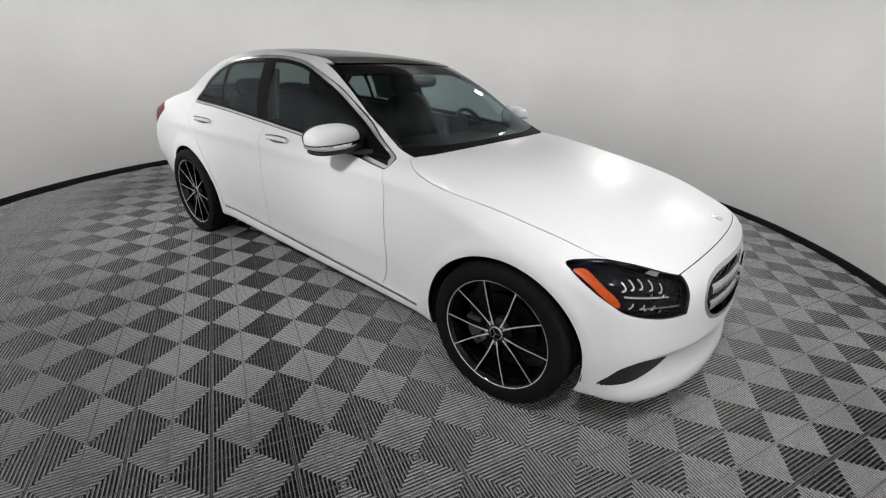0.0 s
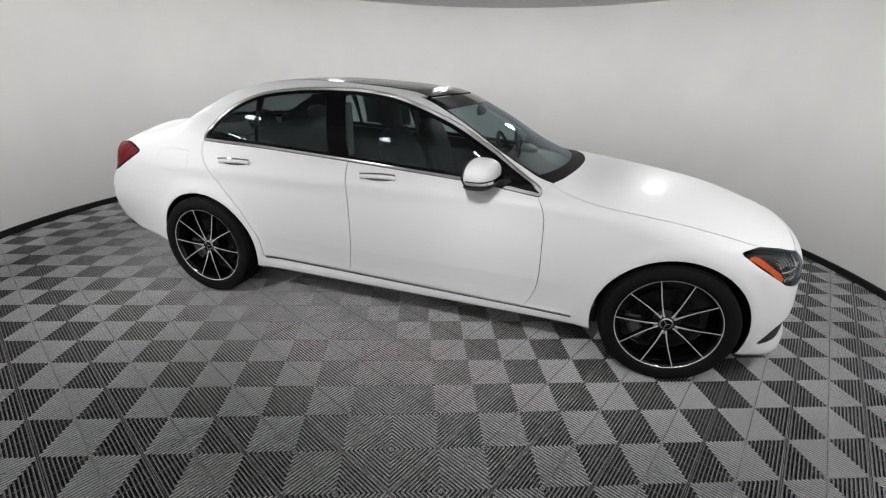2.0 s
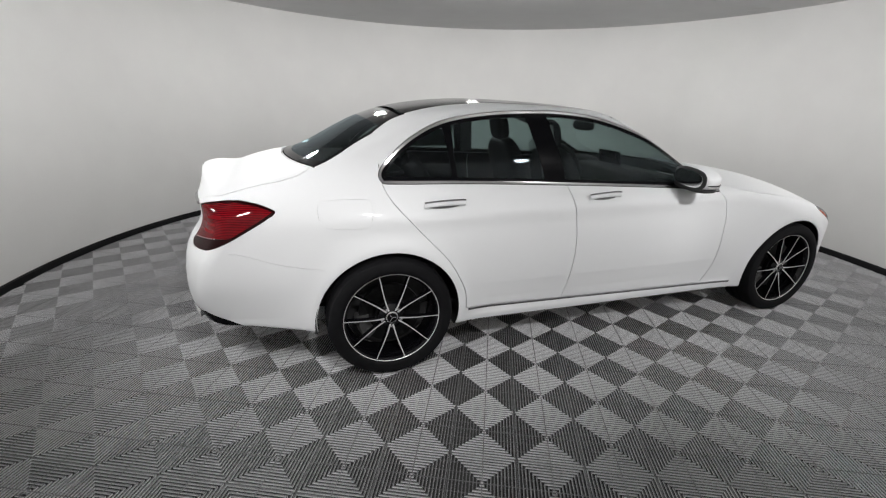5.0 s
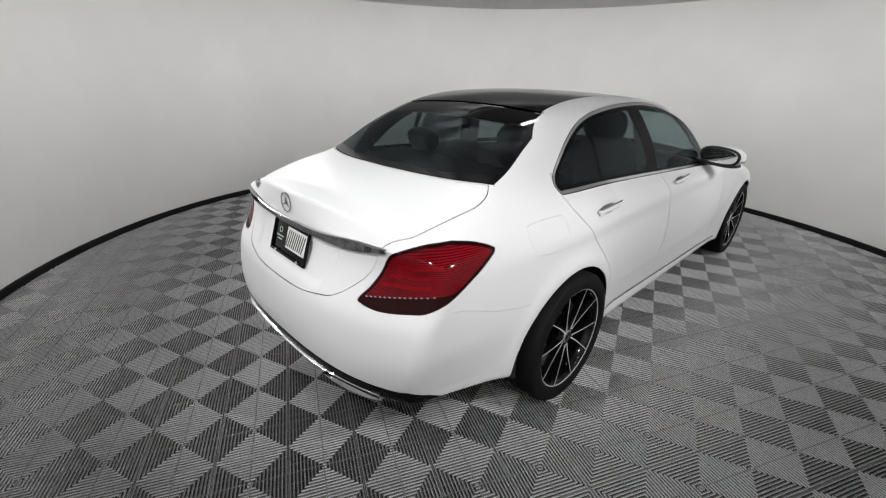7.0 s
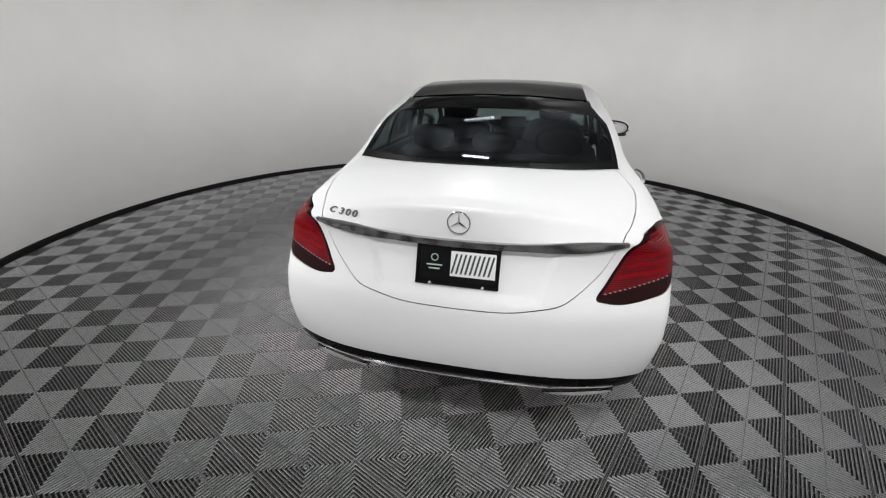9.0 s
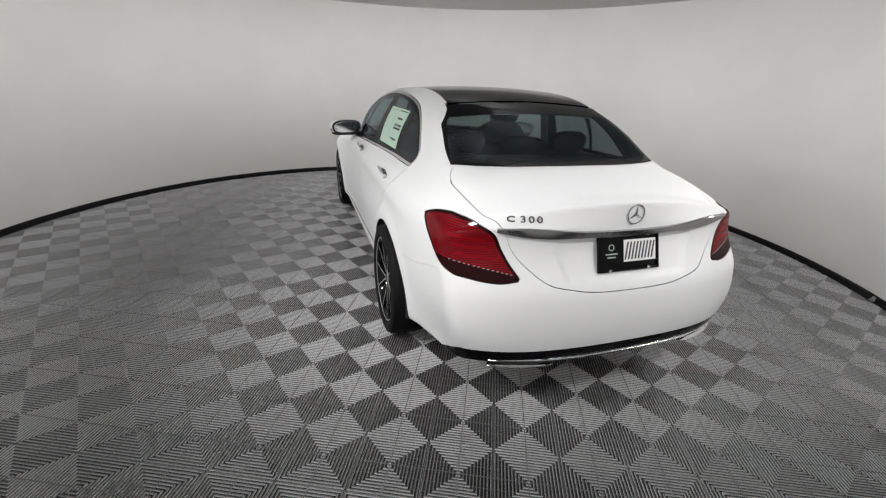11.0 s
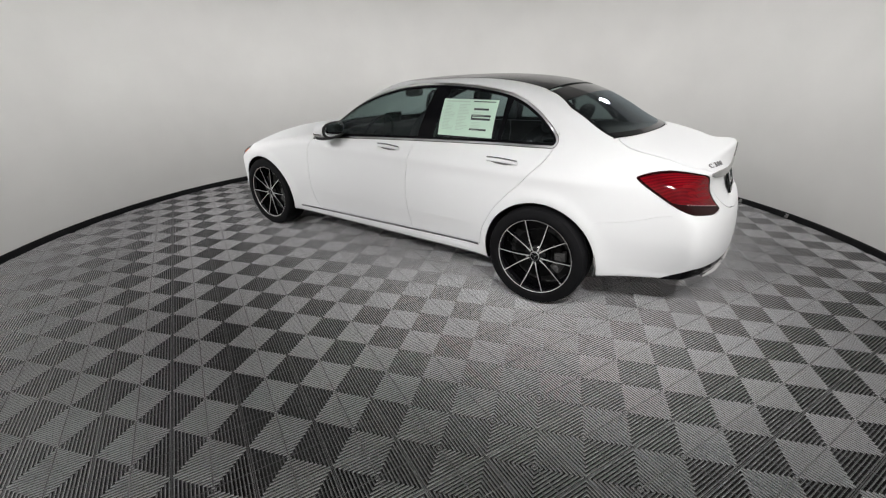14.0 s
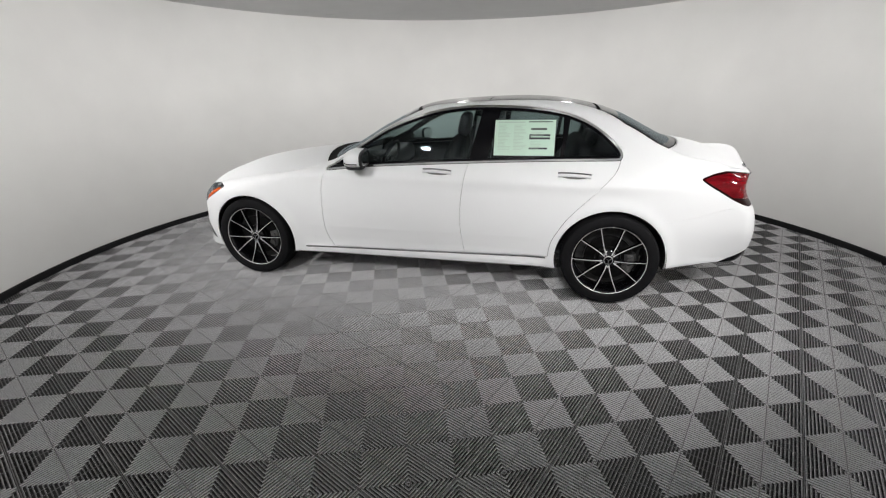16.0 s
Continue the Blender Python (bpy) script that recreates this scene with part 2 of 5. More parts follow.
def baseboard_clip(angle):
    """A small cable clip with two prongs, screwed to the baseboard."""
    thing = new("baseboard_clip")
    thing.matrix_world = Matrix.Translation((CX + (RW - 0.018) * math.cos(angle), CY + (RW - 0.018) * math.sin(angle), 0.0)) @ Matrix.Rotation(angle, 4, "Z")
    bm = bmesh.new()
    box(bm, (0.006, 0.030, 0.036), Matrix.Translation((-0.004, 0, 0.030)), 0.002)
    part("clip_plate", bm, M_CLIP, thing)
    for y in (-0.009, 0.009):
        bm = bmesh.new()
        box(bm, (0.018, 0.006, 0.022), pose(-0.014, y, 0.022, 0, 18, 0), 0.002)
        part("prong", bm, M_CLIP, thing)
    bm = bmesh.new()
    bmesh.ops.create_cone(bm, cap_ends=True, segments=10, radius1=0.005, radius2=0.004, depth=0.004, matrix=pose(-0.008, 0, 0.040, 0, -90, 0))
    part("screw", bm, M_SATIN, thing)
    return tagged(thing, "small grey plastic cable clip on the black baseboard", "cable clip", "baseboard clips")


M_CLIP = grain(mat("grey_clip_plastic", rough=0.45), (0.40, 0.40, 0.40), 0.15, 80)
for turn in (-118.0, -126.6, -127.6, -136.3):
    baseboard_clip(radians(turn))


def ceiling_lamp(angle, r=0.64):
    """An added short box lamp, out of view under the ceiling, that washes the wall it faces."""
    thing = new("ceiling_lamp")
    thing.matrix_world = Matrix.Translation((CX + r * math.cos(angle), CY + r * math.sin(angle), HC)) @ Matrix.Rotation(angle, 4, "Z")
    bm = bmesh.new()
    box(bm, (0.10, 0.32, 0.02), Matrix.Translation((-0.03, 0, -0.012)), 0.004)
    part("mount", bm, M_WHITE, thing)
    bm = bmesh.new()
    box(bm, (0.03, 0.32, 0.14), pose(0.0, 0, -0.082, 0, -LAMP_TILT, 0) @ Matrix.Translation((-0.02, 0, 0)), 0.006)
    part("housing", bm, M_WHITE, thing)
    lamp = bpy.data.lights.new("wash_light", "AREA")
    lamp.shape, lamp.size, lamp.size_y = "RECTANGLE", 0.30, 0.125
    lamp.energy, lamp.color, lamp.spread = LAMP_POWER, (1.0, 0.995, 0.985), radians(LAMP_SPREAD)
    ob = new("wash_light", lamp)
    ob.parent = thing
    ob.matrix_local = pose(0.002, 0, -0.082) @ Matrix.Rotation(radians(-LAMP_TILT), 4, "Y") @ Matrix.Rotation(radians(-90), 4, "Y") @ Matrix.Rotation(radians(90), 4, "Z")
    return tagged(thing, "added white box lamp, unseen under the ceiling, facing the wall", "ceiling lamp", "ceiling lamps")


# Added ring of unseen lamps that brightens the wall evenly.
for k in range(12):
    ceiling_lamp(2 * math.pi * (k + 0.5) / 12)



def downlight(angle):
    """A small round ceiling spot added to brighten the car, turned inwards, with a flush rim."""
    thing = new("downlight")
    thing.location = (CX + DOWN_RING * math.cos(angle), CY + DOWN_RING * math.sin(angle), HC)
    bm = bmesh.new()
    lathe(bm, [(0.110, -0.001), (0.118, -0.002), (0.118, -0.004), (0.110, -0.005), (0.106, -0.002), (0.106, -0.001)], 40)
    bmesh.ops.recalc_face_normals(bm, faces=bm.faces)
    part("rim", bm, M_CEIL, thing)
    lamp = bpy.data.lights.new("lamp", "AREA")
    gap = math.hypot(max(abs(thing.location.x) - 2.2, 0), max(abs(thing.location.y) - 0.9, 0))
    dim = min(1.12, max(0.36, (gap / 2.2) ** 1.3))  # lamps close to the car's ends are turned down
    lamp.shape, lamp.size, lamp.energy, lamp.color, lamp.spread = "DISK", 0.21, DOWN_POWER * dim, (1.0, 0.995, 0.985), radians(DOWN_SPREAD)
    ob = new("lamp", lamp)
    ob.parent = thing
    x, y = thing.location.x, thing.location.y
    aim = Vector((min(max(x, -1.9), 1.9) - x, min(max(y, -0.8), 0.8) - y, 0.62 - HC))
    ob.matrix_local = Matrix.Translation((0, 0, -0.09)) @ aim.to_track_quat("-Z", "Y").to_matrix().to_4x4()
    return tagged(thing, "added small round spot in the grey ceiling, brightening the car", "downlight", "downlights")


# Added fill ring: no such spots are known in the ceiling.
for k in range(12):
    downlight(2 * math.pi * (k + 0.4) / 12)

# ---- the car: x forward from mid wheelbase, y to its left; body as a smooth solid of feature curves ----
HUB_X, HUB_Z, ARCH_R = 1.42, 0.325, 0.374


def curve(*pts):
    """A natural cubic spline through (u, v) points, as a function of arrays; straight beyond its ends."""
    u, v = np.array(sorted(pts), float).T
    n, h = len(u), np.diff(u)
    a, b = np.eye(n), np.zeros(n)
    for i in range(1, n - 1):
        a[i, i - 1 : i + 2] = h[i - 1], 2 * (h[i - 1] + h[i]), h[i]
        b[i] = 6 * ((v[i + 1] - v[i]) / h[i] - (v[i] - v[i - 1]) / h[i - 1])
    s = np.linalg.solve(a, b)
    us = np.linspace(u[0], u[-1], 1500)
    k = np.clip(np.searchsorted(u, us, side="right") - 1, 0, n - 2)
    p, q = (u[k + 1] - us), (us - u[k])
    vs = (s[k] * p**3 + s[k + 1] * q**3) / (6 * h[k]) + (v[k] / h[k] - s[k] * h[k] / 6) * p + (v[k + 1] / h[k] - s[k + 1] * h[k] / 6) * q
    return lambda t: np.interp(t, us, vs)


def smax(a, b, k):
    w = np.maximum(k - np.abs(a - b), 0) / k
    return np.maximum(a, b) + w * w * k / 4


def smin(a, b, k):
    return -smax(-a, -b, k)


plan_half = curve((-2.55, 0.757), (-2.2, 0.802), (-1.85, 0.846), (-1.42, 0.877), (-1, 0.877), (-0.4, 0.881), (0.3, 0.887), (0.9, 0.893), (1.42, 0.899), (1.75, 0.870), (2, 0.814), (2.3, 0.704))
side_inset = curve((0.12, 0.072), (0.2, 0.050), (0.26, 0.041), (0.32, 0.033), (0.37, 0.028), (0.43, 0.024), (0.55, 0.013), (0.68, 0.010), (0.78, 0.015), (0.85, 0.025), (0.91, 0.050), (0.96, 0.088), (1.02, 0.149), (1.08, 0.224), (1.2, 0.398))
top_line = curve((-2.5, 1.045), (-2.38, 1.036), (-2.25, 1.028), (-2.05, 1.066), (-1.8, 1.104), (-1.55, 1.096), (-1.2, 1.046), (-0.6, 0.995), (0.3, 0.988), (0.7, 1.003), (0.95, 0.994), (1.2, 0.967), (1.5, 0.927), (1.8, 0.866), (2, 0.799), (2.15, 0.749), (2.3, 0.671))
top_drop = curve((-2.4, 0.252), (-1.5, 0.070), (-0.2, 0.015), (0.8, 0.126), (1.6, 0.191), (2.3, 0.325))
nose = curve((0.1, 2.151), (0.2, 2.172), (0.3, 2.168), (0.4, 2.178), (0.5, 2.169), (0.6, 2.159), (0.7, 2.134), (0.78, 2.092), (0.84, 2.028), (0.95, 1.882))
tail = curve((0.2, -2.284), (0.3, -2.404), (0.4, -2.450), (0.52, -2.455), (0.62, -2.441), (0.675, -2.424), (0.74, -2.381), (0.85, -2.340), (0.94, -2.348), (1, -2.354), (1.045, -2.354), (1.12, -2.309))
floor_line = curve((-2.55, 0.335), (-2.3, 0.328), (-2, 0.296), (-1.8, 0.264), (-1, 0.218), (0, 0.217), (1, 0.211), (1.8, 0.194), (2.3, 0.164))
belt_half = curve((-2.1, 0.602), (-1.85, 0.651), (-1.65, 0.677), (-1.43, 0.698), (-1, 0.730), (-0.4, 0.761), (0.2, 0.764), (0.6, 0.724), (0.95, 0.660))
tumble = curve((0.85, -0.032), (1, 0.000), (1.1, 0.026), (1.2, 0.068), (1.3, 0.122), (1.36, 0.151), (1.42, 0.185), (1.55, 0.279))
roof_line = curve((-1.9, 1.234), (-1.4, 1.342), (-1.1, 1.392), (-0.8, 1.417), (-0.5, 1.414), (-0.2, 1.399), (0.1, 1.371), (0.4, 1.339), (1, 1.216))
screen = curve((0.85, 1.160), (0.97, 0.875), (1.05, 0.691), (1.2, 0.418), (1.3, 0.213), (1.36, 0.100), (1.42, -0.040), (1.5, -0.297))
backlight = curve((0.85, -2.162), (1.05, -1.858), (1.15, -1.739), (1.25, -1.563), (1.32, -1.422), (1.38, -1.234), (1.44, -0.864), (1.5, -0.355))
blend = curve((-2.5, 0.03), (-1.95, 0.035), (-1.6, 0.10), (-1.35, 0.07), (-1.0, 0.035), (0.5, 0.03), (0.8, 0.02), (1.2, 0.02))


def field(x, y, z):
    """Below zero inside the car's body."""
    a = np.abs(y)
    # a soft crease along the flank at handle height, and a light-catching sweep low on the doors
    crease = 0.0045 * np.exp(-(((z - 0.865 - 0.015 * x) / 0.035) ** 2)) - 0.004 * np.exp(-(((z - 0.80 - 0.01 * x) / 0.05) ** 2))
    crease = crease * np.clip((1.9 - np.abs(x)) / 0.5, 0, 1)
    crease = crease - 0.010 * np.clip((0.46 - z) / 0.10, 0, 1) * np.clip((1.02 - np.abs(x)) / 0.15, 0, 1) * np.clip((z - 0.265) / 0.035, 0, 1)
    flare = 0.012 * (np.exp(-(((np.hypot(np.abs(x) - HUB_X, z - HUB_Z) - 0.385) / 0.05) ** 2))) * (z > 0.2)
    tuck = np.clip((0.56 - z) / 0.20, 0, 1) ** 1.5
    side = a - (plan_half(x) - side_inset(z) + crease + flare - 0.030 * tuck * np.clip((-x - 1.80) / 0.4, 0, 1.2))
    top = z - (top_line(x) - top_drop(x) * a * a - 0.008 * np.exp(-(((x + 2.19) / 0.055) ** 2)))
    # ledge over the lower intake and a lip under it
    ledge = 0.022 * (0.5 - 0.5 * np.tanh((z - 0.398) / 0.008)) * np.clip((z - 0.26) / 0.12, 0, 1) * np.clip((0.76 - a) / 0.15, 0, 1)
    ledge = ledge - 0.012 * np.exp(-(((z - 0.23) / 0.05) ** 2))
    front = (x - nose(z) + ledge + 0.286 * a**2 + 0.174 * a**4) * 0.93
    lean = (0.008 + 0.33 * a**2) * np.clip((z - 0.925) / 0.075, 0, 1.6)  # the lid's face tips forward towards its corners
    rear = (tail(z) + 0.103 * a**2 + (0.259 + 0.12 * tuck) * a**4 + lean - x) * 0.92
    low = smax(smax(smax(side, top, 0.07), front, 0.07), np.broadcast_to(floor_line(x) - z, side.shape), 0.03)
    # shallow recess round the plate, and a crisper edge at the lid's lip
    step = lambda v: np.clip(v, 0, 1) ** 2 * (3 - 2 * np.clip(v, 0, 1))
    rear = rear + 0.012 * step((0.33 + 0.35 * (z - 0.75) - a) / 0.035) * step((z - 0.695) / 0.03) * step((0.888 - z) / 0.02) * (x < 0)
    low = smax(low, rear, 0.045 - 0.029 * np.clip((z - 0.86) / 0.10, 0, 1))
    gside = (a - (belt_half(x) - tumble(z))) * 0.96
    groof = z - (roof_line(x) - 0.085 * a * a)
    gfront = (x - screen(z) + 0.345 * a * a) * 0.52
    grear = (backlight(z) + 0.327 * a * a - x) * 0.50
    g = smax(smax(smax(gside, groof, 0.11), gfront, 0.06), grear, 0.07)
    g = smax(g, np.broadcast_to(0.62 - z, g.shape), 0.05)
    return smin(low, g, blend(x))


def grad(p, e=1.5e-3):
    g = np.empty_like(p)
    for k in range(3):
        d = np.zeros(3)
        d[k] = e
        g[:, k] = (field(*(p + d).T) - field(*(p - d).T)) / (2 * e)
    return g


def settle(p, rounds=4):
    """Moves points along the slope onto the surface."""
    for _ in range(rounds):
        g = grad(p)
        p = p - np.clip(field(*p.T) / np.maximum((g * g).sum(1), 0.05), -0.02, 0.02)[:, None] * g
    return p


def shell(h=0.0165):
    """A mesh of the whole surface: one point in each grid cell that it crosses."""
    xs, ys, zs = np.arange(-2.54, 2.30, h), (np.arange(120) - 59.5) * h, np.arange(0.15, 1.50, h)
    f = field(xs[:, None, None], ys[None, :, None], zs[None, None, :])
    s = f < 0
    c = np.zeros(tuple(n - 1 for n in s.shape), int)
    for i in (0, 1):
        for j in (0, 1):
            for k in (0, 1):
                c += s[i : s.shape[0] - 1 + i, j : s.shape[1] - 1 + j, k : s.shape[2] - 1 + k]
    mixed = (c > 0) & (c < 8)
    ids = -np.ones(mixed.shape, int)
    at = np.argwhere(mixed)
    ids[mixed] = np.arange(len(at))
    p = np.stack([xs[at[:, 0]], ys[at[:, 1]], zs[at[:, 2]]], 1) + h / 2
    p = settle(p, 6)
    quads = []
    for axis in range(3):
        b, d = [(1, 2), (2, 0), (0, 1)][axis]
        lo = np.take(s, range(s.shape[axis] - 1), axis)
        hi = np.take(s, range(1, s.shape[axis]), axis)
        e = np.argwhere(lo != hi)
        e = e[(e[:, b] > 0) & (e[:, d] > 0) & (e[:, b] < s.shape[b] - 1) & (e[:, d] < s.shape[d] - 1)]
        corner = []
        for db, dd in ((-1, -1), (0, -1), (0, 0), (-1, 0)):
            q = e.copy()
            q[:, b] += db
            q[:, d] += dd
            corner.append(ids[q[:, 0], q[:, 1], q[:, 2]])
        q = np.stack(corner, 1)
        flip = ~lo[e[:, 0], e[:, 1], e[:, 2]]
        q[flip] = q[flip][:, ::-1]
        quads.append(q)
    q = np.concatenate(quads)
    q = q[(q >= 0).all(1)]
    return p, np.concatenate([q[:, [0, 1, 2]], q[:, [0, 2, 3]]])


def cut(p, t, fun, offset=0.0):
    """Splits the triangles along fun = offset, so that each lies on one side."""
    f = fun(p) - offset
    f = np.where(np.abs(f) < 2e-5, 2e-5, f)
    neg = f < 0
    n = neg[t].sum(1)
    whole, split = t[(n == 0) | (n == 3)], t[(n == 1) | (n == 2)]
    if not len(split):
        return p, t
    lone = np.where(neg[split].sum(1) == 1, neg[split].argmax(1), (~neg[split]).argmax(1))
    r = np.arange(len(split))
    a, b, c = split[r, lone], split[r, (lone + 1) % 3], split[r, (lone + 2) % 3]
    ends = np.concatenate([np.stack([a, b], 1), np.stack([a, c], 1)])
    key = np.sort(ends, 1)
    uniq, inv = np.unique(key, axis=0, return_inverse=True)
    inv = inv.ravel()
    w = (f[uniq[:, 0]] / (f[uniq[:, 0]] - f[uniq[:, 1]]))[:, None]
    made = settle(p[uniq[:, 0]] * (1 - w) + p[uniq[:, 1]] * w, 2)
    m1, m2 = len(p) + inv[: len(split)], len(p) + inv[len(split) :]
    p = np.concatenate([p, made])
    return p, np.concatenate([whole, np.stack([a, m1, m2], 1), np.stack([m1, b, c], 1), np.stack([m1, c, m2], 1)])


def loop(pts, steps=8, closed=True):
    """A smooth closed line through 2D points."""
    q = np.array(pts, float)
    out = []
    n = len(q)
    for i in range(n if closed else n - 1):
        if closed:
            a, b, c, d = q[i - 1], q[i], q[(i + 1) % n], q[(i + 2) % n]
        else:
            a, b, c, d = q[max(i - 1, 0)], q[i], q[i + 1], q[min(i + 2, n - 1)]
        for s in np.arange(steps) / steps:
            out.append(0.5 * (2 * b + (c - a) * s + (2 * a - 5 * b + 4 * c - d) * s * s + (3 * b - a - 3 * c + d) * s**3))
    if not closed:
        out.append(q[-1])
    return np.array(out)


def inside(line):
    """Signed distance to a closed 2D line, below zero inside, as a function of two arrays."""
    a, b = line, np.roll(line, -1, 0)

    def fun(u, v):
        w = np.stack([u, v], 1)
        best, odd = np.full(len(w), 9.0), np.zeros(len(w), bool)
        for p, q in zip(a, b):
            d = q - p
            s = np.clip(((w - p) @ d) / max(d @ d, 1e-12), 0, 1)
            best = np.minimum(best, ((w - p - s[:, None] * d) ** 2).sum(1))
            hit = (p[1] > w[:, 1]) != (q[1] > w[:, 1])
            dz = q[1] - p[1]
            odd ^= hit & (w[:, 0] < p[0] + (w[:, 1] - p[1]) * d[0] / (dz if abs(dz) > 1e-12 else 1e-12))
        return np.where(odd, -1, 1) * np.sqrt(best)

    return fun

# ---- body panels: the surface cut along shut lines, window and lamp outlines ----
door_front = curve((0.26, 0.68), (0.36, 0.735), (0.51, 0.757), (0.72, 0.75), (0.89, 0.71), (0.97, 0.64))
door_mid = curve((0.26, -0.392), (0.32, -0.38), (0.5, -0.355), (0.77, -0.362), (0.99, -0.40), (1.2, -0.45), (1.42, -0.50))
door_rear = curve((0.22, -0.99), (0.32, -1.0), (0.45, -1.02), (0.52, -1.055), (0.61, -1.108), (0.75, -1.235), (0.86, -1.335), (0.95, -1.41), (1.03, -1.44))
def door_foot(x):
    return 0.322 - 0.02 * (x + 1.0)


hood_side = curve((0.6, 0.60), (0.753, 0.70), (0.82, 0.757), (0.942, 0.808), (1.064, 0.820), (1.231, 0.806), (1.367, 0.791), (1.5, 0.780), (1.63, 0.765), (1.74, 0.744), (1.82, 0.702), (1.895, 0.652), (1.99, 0.577), (2.03, 0.532), (2.08, 0.47))
lid_side = curve((-2.5, 0.545), (-2.36, 0.552), (-2.29, 0.568), (-2.2, 0.602), (-2.11, 0.632), (-2.04, 0.646), (-1.97, 0.655), (-1.91, 0.658), (-1.85, 0.647), (-1.80, 0.625), (-1.766, 0.598), (-1.7, 0.53))
lid_foot = curve((0.0, 0.669), (0.1, 0.670), (0.22, 0.676), (0.32, 0.692), (0.40, 0.715), (0.45, 0.751), (0.50, 0.798), (0.54, 0.862), (0.565, 0.915), (0.58, 0.922), (0.66, 0.924))
bumper_seam = curve((-2.5, 0.70), (-2.3, 0.715), (-2.13, 0.72), (-1.98, 0.672), (-1.73, 0.622), (-1.5, 0.60))
GLASS_LINE = loop([(0.699, 0.9195), (0.650, 0.9235), (0.40, 0.946), (-0.05, 0.972), (-0.50, 0.992), (-1.0, 1.010), (-1.36, 1.020), (-1.430, 1.03), (-1.41, 1.085), (-1.27, 1.205), (-1.08, 1.292), (-0.81, 1.336), (-0.50, 1.350), (-0.30, 1.342), (-0.10, 1.311), (0.18, 1.220), (0.40, 1.105), (0.56, 1.005), (0.650, 0.950), (0.688, 0.9275)])
in_dlo = inside(GLASS_LINE)
in_tail_side = inside(loop([(-1.938, 0.905), (-1.985, 0.930), (-2.05, 0.945), (-2.2, 0.960), (-2.35, 0.966), (-2.5, 0.96), (-2.52, 0.70), (-2.34, 0.704), (-2.28, 0.720), (-2.24, 0.735), (-2.20, 0.751), (-2.14, 0.779), (-2.07, 0.819), (-1.98, 0.872)]))
in_tail_back = inside(loop([(0.505, 0.730), (0.535, 0.778), (0.568, 0.840), (0.600, 0.903), (0.66, 0.938), (0.73, 0.953), (0.9, 0.99), (1.0, 0.85), (0.95, 0.745), (0.80, 0.737), (0.72, 0.727), (0.65, 0.717), (0.59, 0.713), (0.54, 0.718)]))
in_head = inside(loop([(1.655, 0.748), (1.68, 0.758), (1.751, 0.759), (1.821, 0.749), (1.894, 0.734), (1.991, 0.709), (2.10, 0.68), (2.12, 0.585), (2.047, 0.573), (2.0, 0.574), (1.951, 0.588), (1.884, 0.611), (1.845, 0.636), (1.786, 0.669), (1.72, 0.707), (1.676, 0.734)]))
in_grille = inside(loop([(-0.3, 0.475), (0.0, 0.475), (0.25, 0.485), (0.38, 0.51), (0.445, 0.57), (0.455, 0.63), (0.42, 0.672), (0.30, 0.695), (0.0, 0.70), (-0.3, 0.70)]))
in_intake = inside(loop([(0.815, 0.280), (0.803, 0.326), (0.785, 0.372), (0.745, 0.400), (0.690, 0.402), (0.625, 0.385), (0.598, 0.374), (0.655, 0.342), (0.724, 0.312), (0.773, 0.292)]))
in_flap = inside(loop([(-1.72, 0.945), (-1.53, 0.947), (-1.50, 0.925), (-1.505, 0.855), (-1.535, 0.82), (-1.70, 0.825), (-1.745, 0.86), (-1.75, 0.92)]))


def xyz(p):
    return p[:, 0], np.abs(p[:, 1]), p[:, 2]


def f_arch(p):
    x, a, z = xyz(p)
    return np.maximum(np.hypot(np.abs(x) - HUB_X, (z - HUB_Z) * 1.02) - ARCH_R, 0.5 - a)


def f_dlo(p):
    return in_dlo(p[:, 0], p[:, 2])


def f_pillar(p):
    x, a, z = xyz(p)
    return (a - (belt_half(x) - tumble(z))) * 0.96


def f_line(fun):
    return lambda p: p[:, 0] - fun(p[:, 2])


def f_tail(p):
    x, a, z = xyz(p)
    return np.maximum(in_tail_side(x, z), in_tail_back(a, z))


def f_tail_low(p):
    return p[:, 2] - (0.743 + 0.185 * (np.abs(p[:, 1]) - 0.525))


def f_head(p):
    x, a, z = xyz(p)
    return np.maximum(np.maximum(in_head(x, z), 0.572 - 0.10 * (z - 0.60) - a), 1.5 - x)


in_amber = inside(loop([(1.690, 0.731), (1.712, 0.740), (1.735, 0.735), (1.766, 0.719), (1.805, 0.694), (1.851, 0.661), (1.868, 0.634), (1.860, 0.629), (1.836, 0.641), (1.775, 0.684), (1.726, 0.712)]))


def f_amber(p):
    x, a, z = xyz(p)
    return np.maximum(in_amber(x, z), 0.6 - a)


def f_grille(p):
    x, a, z = xyz(p)
    return np.maximum(in_grille(a, z), 1.8 - x)


def f_intake(p):
    x, a, z = xyz(p)
    return np.maximum(in_intake(a, z), 1.6 - x)


def f_hood(p):
    x, a, z = xyz(p)
    lip = 2.068 - 0.25 * a * a
    return np.maximum(np.maximum(a - hood_side(x), x - lip), (0.93 - 0.36 * a * a) - x)


def f_cowl(p):
    x, a, z = xyz(p)
    return x - (0.93 - 0.36 * a * a)


def f_lid(p):
    x, a, z = xyz(p)
    return np.maximum(np.maximum(a - lid_side(x), lid_foot(a) - z), x + 1.920 - 0.43 * a * a)


